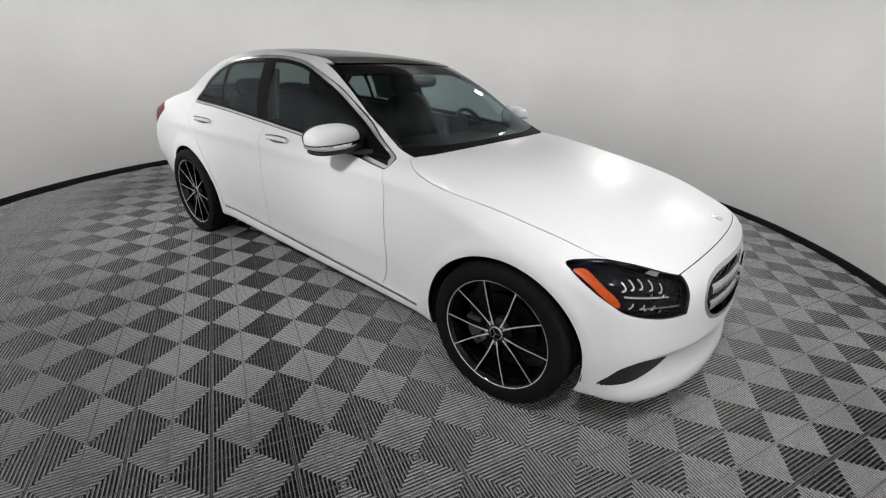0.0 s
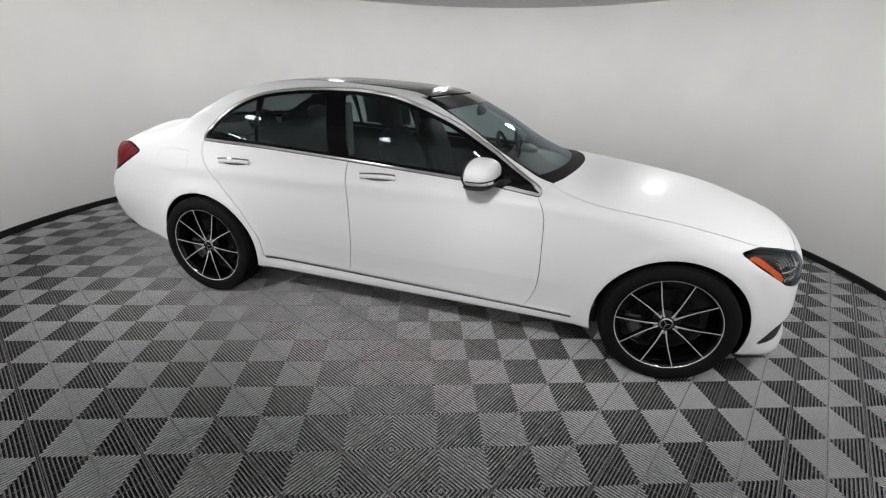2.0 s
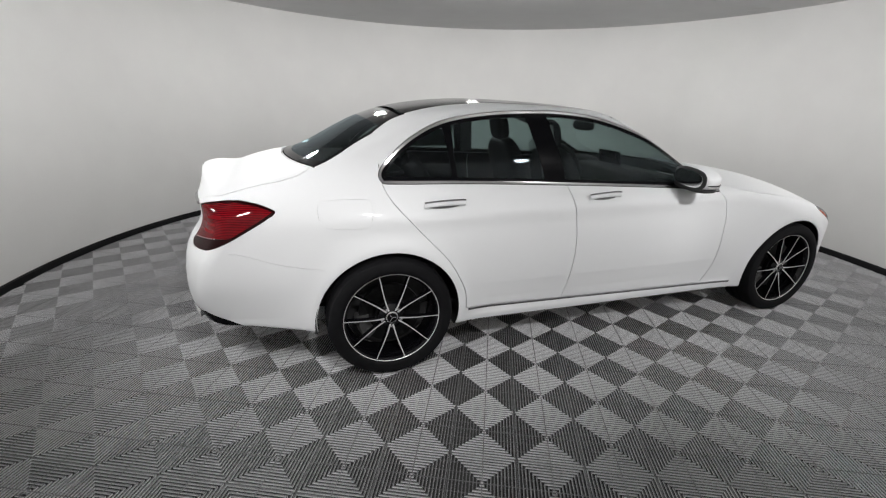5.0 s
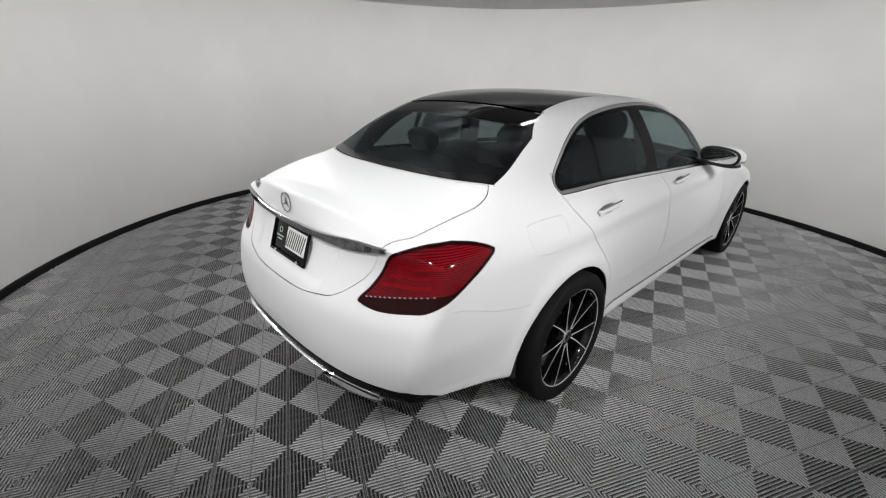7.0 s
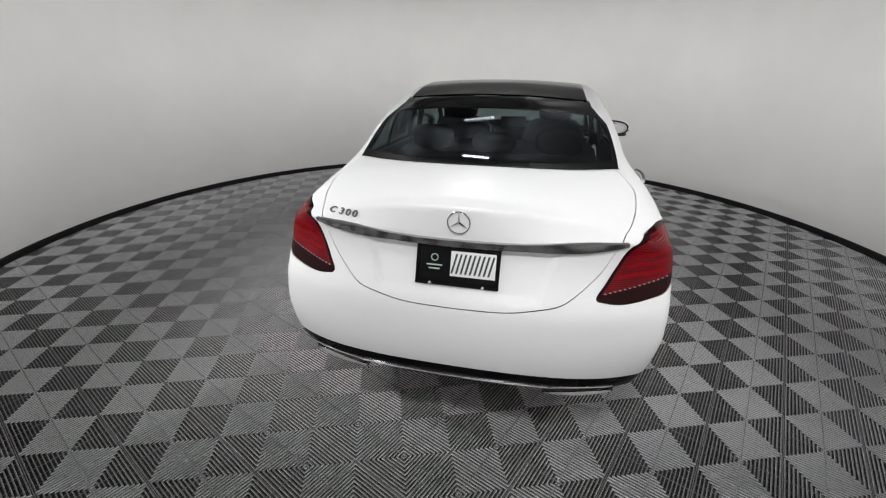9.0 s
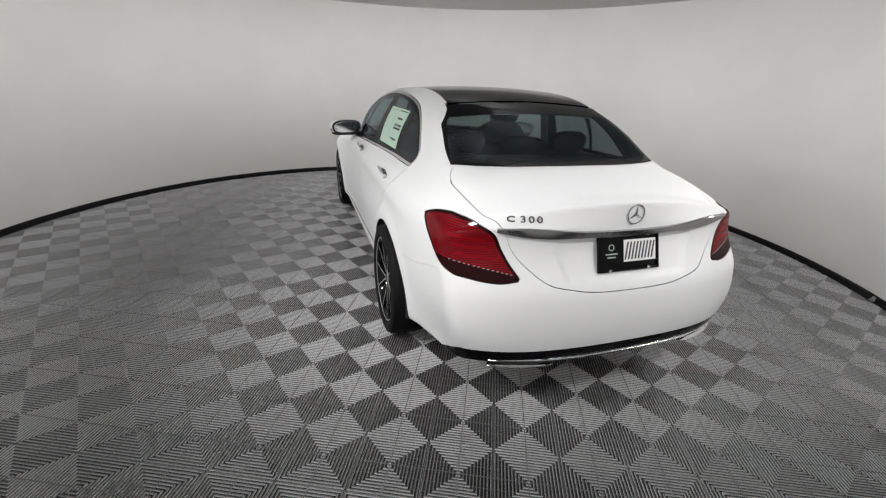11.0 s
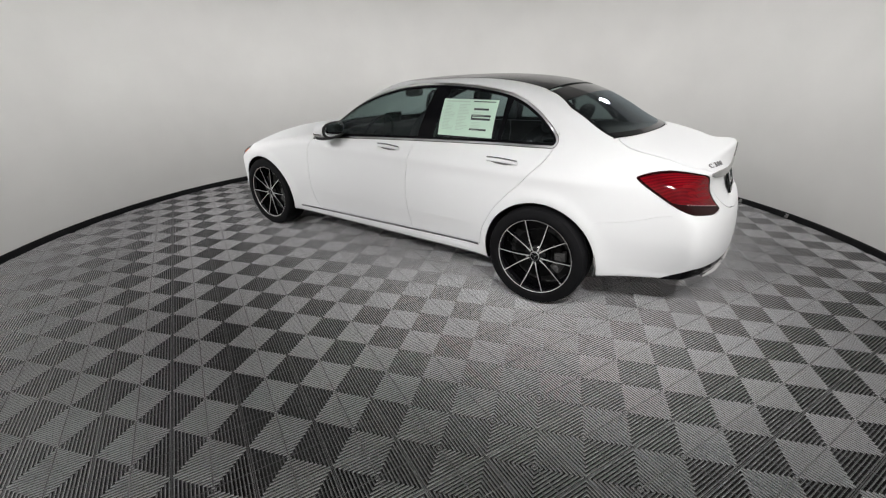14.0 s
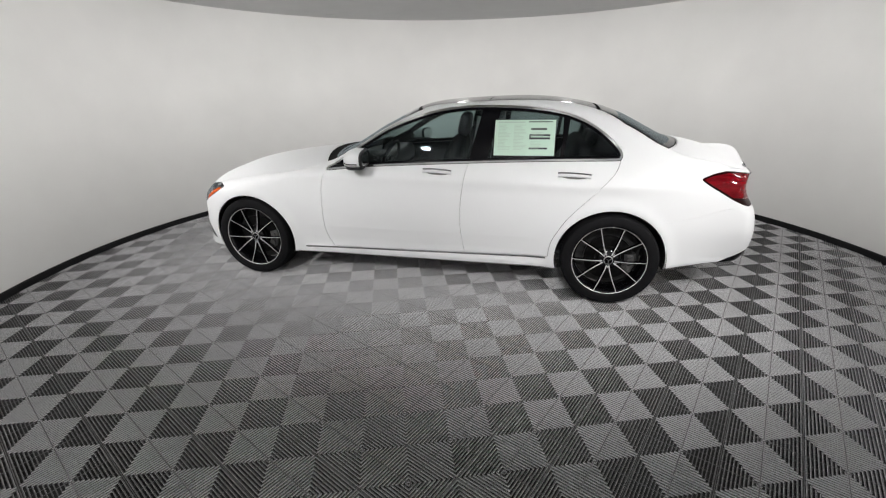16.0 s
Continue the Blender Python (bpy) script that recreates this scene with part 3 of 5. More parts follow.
def f_glass_side(p):
    """Below zero inside the side edges of the windshield and the rear window."""
    x, a, z = xyz(p)
    rear = -0.034 - 0.042 * np.clip((z - 1.235) / 0.075, 0, 1)
    front = -0.056 + 0.030 * np.clip((1.06 - z) / 0.08, 0, 1)
    return f_pillar(p) - np.where(x < -0.5, rear, front)


def f_screen_top(p):
    x, a, z = xyz(p)
    return z - np.where(x > -0.5, 1.352 - 0.05 * a * a, 1.352 - 0.10 * a * a)


def f_back_foot(p):
    x, a, z = xyz(p)
    return x + 1.910 - 0.43 * a * a


def f_diffuser(p):
    x, a, z = xyz(p)
    return z - (0.432 - 0.03 * a * a - 0.55 * np.clip(x + 2.30, 0, 1))


def f_bumper(p):
    return p[:, 2] - bumper_seam(p[:, 0])


def f_flap(p):
    return np.maximum(in_flap(p[:, 0], p[:, 2]), p[:, 1])


GAP = 0.0016
CHROME = 0.012


def cut_body():
    p, t = shell()
    p, t = cut(p, t, f_arch)
    for fun, offsets in (
        (f_dlo, (CHROME + 0.0035, CHROME, 0.0, -0.016)),
        (f_line(door_front), (-GAP, GAP)),
        (f_line(door_mid), (-GAP, GAP, -0.125)),
        (f_line(door_rear), (-GAP, GAP)),
        (lambda q: q[:, 2] - door_foot(q[:, 0]), (-GAP, GAP)),
        (lambda q: q[:, 0] + 1.045 + 0.12 * (q[:, 2] - 1.0), (-0.014, 0.014)),
        (lambda q: q[:, 0] - 0.47, (0.0,)),
        (f_hood, (-GAP, GAP)),
        (f_cowl, (0.0, -0.085)),
        (f_lid, (-GAP, GAP)),
        (f_tail, (-0.0015, 0.0015, -0.011)),
        (f_head, (-0.0015, 0.0015)),
        (f_tail_low, (0.0,)),
        (f_amber, (0.0,)),
        (f_grille, (0.0, 0.018)),
        (f_intake, (0.0,)),
        (f_screen_top, (-0.004, 0.004, -0.05)),
        (f_back_foot, (-0.004, 0.004, 0.05)),
        (f_glass_side, (0.0, -0.016)),
        (f_pillar, (-0.088,)),
        (f_diffuser, (0.0,)),
        (f_bumper, (-GAP * 0.3, GAP * 0.3)),
        (f_flap, (-GAP * 0.25, GAP * 0.25)),
        (lambda q: q[:, 0] + 0.50 + 0.03 * q[:, 1] ** 2, (-0.003, 0.003)),
    ):
        for off in offsets:
            p, t = cut(p, t, fun, off)
    return p, t


def name_panels(p, t):
    """The panel that each triangle belongs to; '' for gaps and openings."""
    c = p[t].mean(1)
    n = grad(c)
    n /= np.linalg.norm(n, axis=1, keepdims=True)
    x, a, z = xyz(c)
    dlo, hood, lid, pil, glass_side = f_dlo(c), f_hood(c), f_lid(c), f_pillar(c), f_glass_side(c)
    front, mid, rear = x - door_front(z), x - door_mid(z), x - door_rear(z)
    name = np.full(len(t), "quarter_panel", dtype="<U18")
    name[(x > 0)] = "front_fender"
    name[(z < bumper_seam(x)) & (x < -1.6)] = "rear_bumper"
    name[(x > 1.72 - 0.25 * np.maximum(z - 0.55, 0)) & (z < 0.74) & (x > 1.55)] = "front_bumper"
    name[(x > 1.78) & (hood > 0)] = "front_bumper"
    door = (z > door_foot(x)) & (z < 1.05) & (a > 0.5)
    name[door & (front < 0) & (mid > 0) & (dlo > 0)] = "front_door"
    name[door & (mid < 0) & (rear > 0) & (dlo > 0)] = "rear_door"
    name[(z < door_foot(x)) & (np.abs(x) < 1.12)] = "rocker_panel"
    name[hood < 0] = "hood"
    name[lid < 0] = "trunk_lid"
    # cabin top: pillars and roof in body colour, screens, roof glass
    high = (z > 0.93) & (dlo > CHROME)
    cabin = high & (f_cowl(c) < 0) & (x > -1.95) & (f_back_foot(c) > 0)
    name[cabin & (z > 1.06) & (x > -1.35)] = "roof_rail"
    name[cabin & (glass_side > 0) & (x > 0.3) & (z > 0.955) & (a > 0.4)] = "roof_rail"
    ws = cabin & (glass_side < 0) & (f_screen_top(c) < 0) & (x > 0)
    name[ws] = "windshield"
    name[high & (glass_side < 0) & (f_screen_top(c) < 0) & (x < -0.8) & (f_back_foot(c) > 0)] = "rear_window"
    name[cabin & (pil < -0.088) & (f_screen_top(c) > 0)] = "roof_glass"
    edge = (glass_side > -0.016) | (f_screen_top(c) > -0.05)
    name[(name == "windshield") & (edge | (f_cowl(c) > -0.085))] = "windshield_border"
    name[(name == "windshield_border") & (f_cowl(c) > -0.085)] = "cowl_panel"
    name[(name == "rear_window") & (edge | (f_back_foot(c) < 0.05))] = "rear_window_border"
    # side windows
    name[(dlo < CHROME) & (dlo > 0)] = "window_trim"
    glass = dlo < 0
    name[glass] = "window_frame"
    frame = (dlo > -0.016) | ((mid > -0.125) & (mid < GAP)) | (np.abs(x + 1.045 + 0.12 * (z - 1.0)) < 0.014) | (x > 0.47)
    name[glass & ~frame & (mid > 0)] = "front_window"
    name[glass & ~frame & (mid < 0) & (x > -1.045)] = "rear_door_window"
    name[glass & ~frame & (mid < 0) & (x < -1.04 - 0.12 * (z - 1.0))] = "quarter_window"
    # lamps and openings
    name[f_tail(c) < 0] = "tail_light"
    name[(f_tail(c) < 0) & ((f_tail_low(c) < 0) | (f_tail(c) > -0.011))] = "lower_tail_lens"
    name[f_head(c) < 0] = "headlight"
    gr = f_grille(c)
    name[gr < 0.018] = "grille_surround"
    name[gr < 0] = ""
    name[f_intake(c) < 0] = "air_intake"
    name[(f_diffuser(c) < 0) & (x < -1.95)] = "rear_diffuser"
    name[f_flap(c) < 0] = "fuel_flap"
    # shut lines
    side = (a > 0.5) & (z < 1.1)
    body = np.isin(name, ["front_door", "rear_door", "front_fender", "quarter_panel", "rocker_panel"])
    gap = body & side & (z > door_foot(x) - GAP) & (np.abs(front) < GAP) & (z < 0.95)
    gap |= body & side & (z > door_foot(x) - GAP) & ((np.abs(mid) < GAP) | (np.abs(rear) < GAP)) & (dlo > CHROME)
    gap |= side & (np.abs(z - door_foot(x)) < GAP) & (x > -1.0) & (x < 0.68)
    gap |= (np.abs(hood) < GAP) & (x > 0.7)
    gap |= (np.abs(lid) < GAP) & (x < -1.5)
    gap |= (np.abs(f_tail(c)) < 0.0015) | (np.abs(f_head(c)) < 0.0015)
    gap |= (np.abs(f_screen_top(c)) < 0.004) & (glass_side < 0) & (z > 1.3)
    gap |= (np.abs(f_back_foot(c)) < 0.004) & (glass_side < 0.004) & (z > 1.0)
    gap |= (np.abs(f_bumper(c)) < GAP * 0.3) & (x < -1.75) & (x > -2.15) & (f_tail(c) > 0) & (lid > 0)
    gap |= (dlo > CHROME) & (dlo < CHROME + 0.0035)
    gap |= (np.abs(f_flap(c)) < GAP * 0.25)
    gap |= (name == "roof_glass") & (np.abs(x + 0.50 + 0.03 * a * a) < 0.003)
    name[gap] = ""
    name[(n[:, 2] < -0.6) & (z < 0.42) & (name != "")] = "underbody"
    name[(a < 0.52) & (z < 0.40) & (np.abs(x) < 2.0)] = "underbody"
    name[f_arch(c) < 0] = ""
    return name, c


def sheet(p, t, depth):
    """The triangles as a panel with a folded edge of that depth. Returns points, faces and normals."""
    used, inv = np.unique(t, return_inverse=True)
    t = inv.reshape(-1, 3)
    v = p[used]
    g = grad(v)
    g /= np.linalg.norm(g, axis=1, keepdims=True)
    e = np.concatenate([t[:, [0, 1]], t[:, [1, 2]], t[:, [2, 0]]])
    _, first, count = np.unique(np.sort(e, 1), axis=0, return_index=True, return_counts=True)
    rim = e[first[count == 1]]
    m = len(v)
    rv, rinv = np.unique(rim, return_inverse=True)
    rinv = rinv.reshape(-1, 2)
    low = v[rv] - g[rv] * depth
    k = len(rv)
    pts = np.concatenate([v, v[rv], low])
    nor = np.concatenate([g, -g[rv] * 0.3, -g[rv] * 0.3])
    faces = t.tolist() + [[m + b, m + a, m + k + a, m + k + b] for a, b in rinv.tolist()]
    return pts, faces, nor, v - g * depth, t


PANELS_P, PANELS_T = cut_body()
PANEL_NAME, PANEL_C = name_panels(PANELS_P, PANELS_T)
LOOK = {"cowl_panel": M_COWL, "windshield_border": M_BLACK, "rear_window_border": M_BLACK, "window_trim": M_TRIMSTRIP, "window_frame": M_PILLAR, "front_window": M_GLASS, "rear_door_window": M_DARKGLASS, "quarter_window": M_DARKGLASS, "windshield": M_GLASS, "rear_window": M_REARGLASS,
        "roof_glass": M_ROOFGLASS, "headlight": M_LENS, "tail_light": M_RED, "lower_tail_lens": M_DARKRED, "air_intake": M_MATTE, "rear_diffuser": M_BLACK, "underbody": M_MATTE, "grille_surround": M_SATIN}
NOTE = {"cowl_panel": "matt black cowl at the foot of the windshield", "windshield_border": "black printed border of the windshield", "rear_window_border": "black printed border of the rear window", "hood": "white painted hood with a narrow shut line", "trunk_lid": "white painted trunk lid", "front_door": "white painted front door, closed", "rear_door": "white painted rear door, closed",
        "window_trim": "satin silver strip round the side windows", "window_frame": "gloss black window frame and pillar cover", "roof_glass": "black glass roof panel", "windshield": "lightly tinted windshield",
        "rear_window": "dark tinted rear window", "headlight": "clear headlight lens over a black housing", "tail_light": "red tail light lens", "lower_tail_lens": "smoked dark red border of the tail light", "fuel_flap": "white fuel filler flap",
        "rear_diffuser": "black plastic rear diffuser", "rocker_panel": "white painted sill"}

car = tagged(new("sedan_car"), "white four-door sedan parked on grey tiles", "car")
PART = {}


def make_panels():
    inner_v, inner_f, count = [], [], 0
    names = [n for n in sorted(set(PANEL_NAME.tolist())) if n]
    for n in names:
        whole = n in ("cowl_panel", "hood", "trunk_lid", "windshield", "rear_window", "roof_glass", "windshield_border", "rear_window_border", "front_bumper", "rear_bumper", "rear_diffuser", "underbody", "grille_surround", "fuel_flap")
        for sign in (0,) if whole else (-1, 1):
            pick = PANEL_NAME == n
            if sign:
                pick &= PANEL_C[:, 1] * sign > 0
            if pick.sum() < 3:
                continue
            pane = n in ("front_window", "rear_door_window", "quarter_window", "windshield", "rear_window")
            lamp = n in ("headlight", "tail_light")
            pts, faces, nor, low, tri = sheet(PANELS_P, PANELS_T[pick], 0.004 if pane else 0.009)
            material = LOOK.get(n, M_PAINT)
            ob = link_mesh(n, pts.tolist(), faces, material, True, nor.tolist())
            ob.parent = car
            if n in NOTE:
                tagged(ob, NOTE[n])
            if pane or lamp:
                ob.visible_shadow = not pane
            PART[n, sign] = ob
            if not pane and n != "headlight":
                inner_v.append(low)
                inner_f.append(tri + count)
                count += len(low)
            if n == "headlight":
                for what, deep, keep, m, note in (("lamp_housing", 0.030, np.ones(pick.sum(), bool), M_BLACK, "gloss black lamp housing"), ("side_reflector", 0.004, f_amber(PANEL_C[pick]) < 0, M_AMBER, "orange side reflector")):
                    q, fa, _, lo, tr = sheet(PANELS_P, PANELS_T[pick][keep], deep)
                    put(link_mesh(what, lo.tolist(), tr.tolist(), m, True), ob, note)
    v, f = np.concatenate(inner_v), np.concatenate(inner_f)
    link_mesh("inner_shell", v.tolist(), f.tolist(), M_INNER, True).parent = car


make_panels()
for side in (-1, 1):
    for n, owner in (("lower_tail_lens", "tail_light"), ("front_window", "front_door"), ("rear_door_window", "rear_door"), ("quarter_window", "rear_door")):
        if (n, side) in PART:
            PART[n, side].parent = PART[owner, side]


def on_side(x, z, side, out=0.0):
    """The point of the body's flank at (x, z), moved out along its normal; and the normal."""
    lo, hi = 0.3, 1.1
    for _ in range(30):
        m = (lo + hi) / 2
        lo, hi = (m, hi) if field(np.array([x]), np.array([m]), np.array([z]))[0] < 0 else (lo, m)
    p = np.array([[x, lo * side, z]])
    g = grad(p)[0]
    g /= np.linalg.norm(g)
    return Vector(p[0] + g * out), Vector(g)


def on_end(y, z, end, out=0.0):
    """The same on the nose (end 1) or the tail (end -1)."""
    lo, hi = 1.5, 2.6
    for _ in range(30):
        m = (lo + hi) / 2
        lo, hi = (m, hi) if field(np.array([m * end]), np.array([y]), np.array([z]))[0] < 0 else (lo, m)
    p = np.array([[lo * end, y, z]])
    g = grad(p)[0]
    g /= np.linalg.norm(g)
    return Vector(p[0] + g * out), Vector(g)


def on_top(x, y, out=0.0):
    lo, hi = 0.6, 1.6
    for _ in range(30):
        m = (lo + hi) / 2
        lo, hi = (m, hi) if field(np.array([x]), np.array([y]), np.array([m]))[0] < 0 else (lo, m)
    p = np.array([[x, y, lo]])
    g = grad(p)[0]
    g /= np.linalg.norm(g)
    return Vector(p[0] + g * out), Vector(g)


def strip(name, points, normals, wide, thick, material, parent, label=""):
    """A flat bar with a rounded face laid along points of the body."""
    bm = bmesh.new()
    w, t = wide / 2, thick
    sweep(bm, points, [(-w, -0.004), (-w, t * 0.55), (-w * 0.6, t), (w * 0.6, t), (w, t * 0.55), (w, -0.004)], normals)
    return part(name, bm, material, parent, label)


# ---- wheels ----
def tyre_bm():
    bm = bmesh.new()
    lathe(bm, [(0.246, -0.095), (0.262, -0.108), (0.295, -0.112), (0.318, -0.104), (0.328, -0.088), (0.331, -0.062), (0.3315, -0.03), (0.327, -0.028), (0.327, -0.022), (0.3318, -0.020), (0.332, 0.0), (0.3318, 0.020), (0.327, 0.022), (0.327, 0.028), (0.3315, 0.03), (0.331, 0.062), (0.328, 0.088), (0.318, 0.104), (0.295, 0.112), (0.272, 0.110), (0.262, 0.108), (0.258, 0.104), (0.250, 0.098), (0.240, 0.09)], 96)
    bmesh.ops.recalc_face_normals(bm, faces=bm.faces)
    return bm


def spoke_bm(k, lean):
    """One tapered spoke with a bright machined face, in the wheel's plane."""
    bm = bmesh.new()
    rows = []
    for s in np.linspace(0, 1, 7):
        r = 0.040 + s * (0.2475 - 0.040)
        w = 0.0026 + 0.0030 * (1 - s) ** 2.5 + 0.0006 * s
        z = 0.080 + 0.017 * s
        ang = radians(k * 36) - lean * 0.13 * (1 - s) ** 1.5
        d, n = Vector((math.cos(ang), math.sin(ang), 0)), Vector((-math.sin(ang), math.cos(ang), 0))
        rows.append([bm.verts.new(d * r + n * (w * q) + Vector((0, 0, z + h))) for q, h in ((-1.25, -0.030), (-1.0, -0.0015), (-0.8, 0.0), (0.8, 0.0), (1.0, -0.0015), (1.25, -0.030))])
    for a, b in zip(rows, rows[1:]):
        for j in range(5):
            f = bm.faces.new((a[j], b[j], b[j + 1], a[j + 1]))
            f.material_index = 0 if j == 2 else 1
    bm.faces.new(rows[-1])
    bmesh.ops.recalc_face_normals(bm, faces=bm.faces)
    return bm


def wheel():
    """A wheel round its own axle: local z points outwards."""
    w = new("wheel")
    part("tyre", tyre_bm(), M_TYRE, w, "black rubber tyre with a plain sidewall")
    bm = bmesh.new()
    lathe(bm, [(0.240, -0.10), (0.232, -0.06), (0.225, 0.02), (0.232, 0.072), (0.240, 0.086), (0.2475, 0.099), (0.2515, 0.101), (0.2530, 0.098), (0.252, 0.092)], 96)
    for f in bm.faces:
        r = f.calc_center_median()
        f.material_index = 0 if r.z > 0.0975 and 0.2485 < r.xy.length < 0.2520 else 1
    rim = part("rim", bm, [M_MACHINED, M_SATINBLACK], w, "black alloy rim with a bright machined edge")
    for k in range(10):
        part("spoke", spoke_bm(k, 1 if k % 2 else -1), [M_MACHINED, M_SATINBLACK], rim, "thin spoke with machined silver face")
    bm = bmesh.new()
    lathe(bm, [(0.072, 0.030), (0.070, 0.064), (0.055, 0.074), (0.036, 0.078), (0.036, 0.074)], 40)
    part("hub", bm, M_SATINBLACK, rim)
    bm = bmesh.new()
    lathe(bm, [(0.0005, 0.084), (0.026, 0.083), (0.033, 0.080), (0.036, 0.074)], 32)
    for f in bm.faces:
        f.material_index = 1 if f.calc_center_median().xy.length < 0.025 else 0
    part("centre_cap", bm, [M_SATIN, M_BLACK], rim, "black centre cap with a silver ring")
    bm = bmesh.new()
    for k in range(3):
        box(bm, (0.022, 0.0035, 0.002), Matrix.Rotation(radians(90 + 120 * k), 4, "Z") @ Matrix.Translation((0.011, 0, 0.0845)))
    part("cap_emblem", bm, M_SATIN, rim)
    for k in range(5):
        bm = bmesh.new()
        a = radians(18 + 72 * k)
        bmesh.ops.create_cone(bm, cap_ends=True, segments=12, radius1=0.009, radius2=0.008, depth=0.02, matrix=Matrix.Translation((0.052 * math.cos(a), 0.052 * math.sin(a), 0.070)))
        part("wheel_bolt", bm, M_SATIN, rim)
    bm = bmesh.new()
    lathe(bm, [(0.165, 0.0), (0.165, 0.022), (0.090, 0.022), (0.085, 0.045), (0.06, 0.045)], 64)
    bmesh.ops.recalc_face_normals(bm, faces=bm.faces)
    part("brake_disc", bm, M_DISC, w, "dark grey steel brake disc")
    bm = bmesh.new()
    lathe(bm, [(0.228, -0.058), (0.226, -0.050), (0.06, -0.050)], 64)
    bmesh.ops.recalc_face_normals(bm, faces=bm.faces)
    part("dust_shield", bm, M_MATTE, w, "dark dust shield behind the brake")
    bm = bmesh.new()
    arc = [Vector((0.150 * math.cos(radians(a)), 0.150 * math.sin(radians(a)), 0.012)) for a in range(146, 195, 4)]
    sweep(bm, arc, [(-0.026, -0.03), (-0.036, -0.02), (-0.036, 0.02), (-0.022, 0.032), (0.022, 0.032), (0.036, 0.02), (0.036, -0.02), (0.026, -0.03)], [Vector((0, 0, 1))] * len(arc))
    for a in (158, 182):
        bmesh.ops.create_cone(bm, cap_ends=True, segments=16, radius1=0.020, radius2=0.016, depth=0.012, matrix=Matrix.Translation((0.150 * math.cos(radians(a)), 0.150 * math.sin(radians(a)), 0.048)))
    part("brake_caliper", bm, M_CALIPER, w, "dull silver brake caliper")
    return w


def wheels():
    first = wheel()
    spots = [(HUB_X, -1, 36), (HUB_X, 1, 2), (-HUB_X, -1, 33), (-HUB_X, 1, 0)]
    for n, (x, side, spin) in enumerate(spots):
        w = first if n == 0 else None
        m = pose(x, side * 0.785, 0.3315) @ (Matrix.Rotation(radians(90 * -side), 4, "X") @ Matrix.Rotation(radians(spin), 4, "Z"))
        if w is None:
            w = copy_thing(first, m)
        else:
            w.matrix_basis = m
        w.parent = car
        tagged(w, "black and silver ten-spoke alloy wheel", group="wheels")
        # dark liner behind the wheel
        bm = bmesh.new()
        rows = []
        for k in range(33):
            a = radians(-8 + 196 * k / 32)
            rows.append([bm.verts.new((x + r * math.cos(a), side * y, HUB_Z + r * math.sin(a))) for r, y in ((0.378, 0.84), (0.392, 0.82), (0.398, 0.50), (0.10, 0.48))])
        for a, b in zip(rows, rows[1:]):
            for j in range(3):
                bm.faces.new((a[j], a[j + 1], b[j + 1], b[j]))
        part("wheel_liner", bm, M_MATTE, car)


wheels()

# ---- door handles, mirrors, trim ----
def door_handle(x0, x1, z, side, owner):
    pts, nor = [], []
    for s in np.linspace(0, 1, 9):
        p, n = on_side(x0 + (x1 - x0) * s, z + 0.006 * s, side)
        pts.append(p + n * (0.008 + 0.018 * math.sin(math.pi * min(max(s, 0.03), 0.97)) ** 0.45))
        nor.append(n)
    bm = bmesh.new()
    sweep(bm, pts, [(-0.011, -0.008), (-0.0125, 0.0), (-0.008, 0.006), (0.008, 0.006), (0.0125, 0.0), (0.011, -0.008)], nor)
    part("handle", bm, M_PAINT, PART[owner, side], "white door handle with a chrome upper edge")
    # a thin grey patch on the door stands in for the handle's shade
    flat = [on_side(x0 + (x1 - x0) * s, z + 0.006 * s + 0.002, side) for s in np.linspace(0.10, 0.90, 9)]
    bm = bmesh.new()
    rows = []
    for k, (p, n) in enumerate(flat):
        half = 0.021 * math.sin(math.pi * (k + 0.6) / 9.2) ** 0.5
        up = (Vector((0, 0, 1)) - n * n.z).normalized()
        rows.append([bm.verts.new(p + up * half * u + n * h) for u, h in ((-1.0, 0.0006), (-0.6, 0.0016), (0.6, 0.0016), (1.0, 0.0006))])
    for a, b in zip(rows, rows[1:]):
        for j in range(3):
            bm.faces.new((a[j], a[j + 1], b[j + 1], b[j]))
    bmesh.ops.recalc_face_normals(bm, faces=bm.faces)
    part("handle_shade", bm, M_HANDLESHADE, PART[owner, side], "grey patch painted as the shade behind the handle")
    # chrome strip whose dark tone also paints the recess shadow above the handle
    bm = bmesh.new()
    up = Vector((0, 0, 1))
    sweep(bm, [p + up * 0.012 + n * 0.002 for p, n in zip(pts, nor)], [(-0.0035, -0.006), (-0.0035, 0.006), (0.0035, 0.006), (0.0035, -0.006)], nor)
    part("handle_edge", bm, M_DARKCHROME, PART[owner, side], "thin chrome strip, toned dark for the recess shadow")


def blob(bm, size, m, flat=0.0, power=2.6, seg=28):
    """A rounded box; flat cuts its -x end straight."""
    g = bmesh.ops.create_uvsphere(bm, u_segments=seg, v_segments=seg // 2, radius=1.0)
    for v in g["verts"]:
        c = v.co
        r = (abs(c.x) ** power + abs(c.y) ** power + abs(c.z) ** power) ** (1 / power)
        c = c / r
        if flat and c.x < -flat:
            c.x = -flat - (abs(c.x) - flat) * 0.06
        v.co = m @ Vector((c.x * size[0], c.y * size[1], c.z * size[2]))
    return g


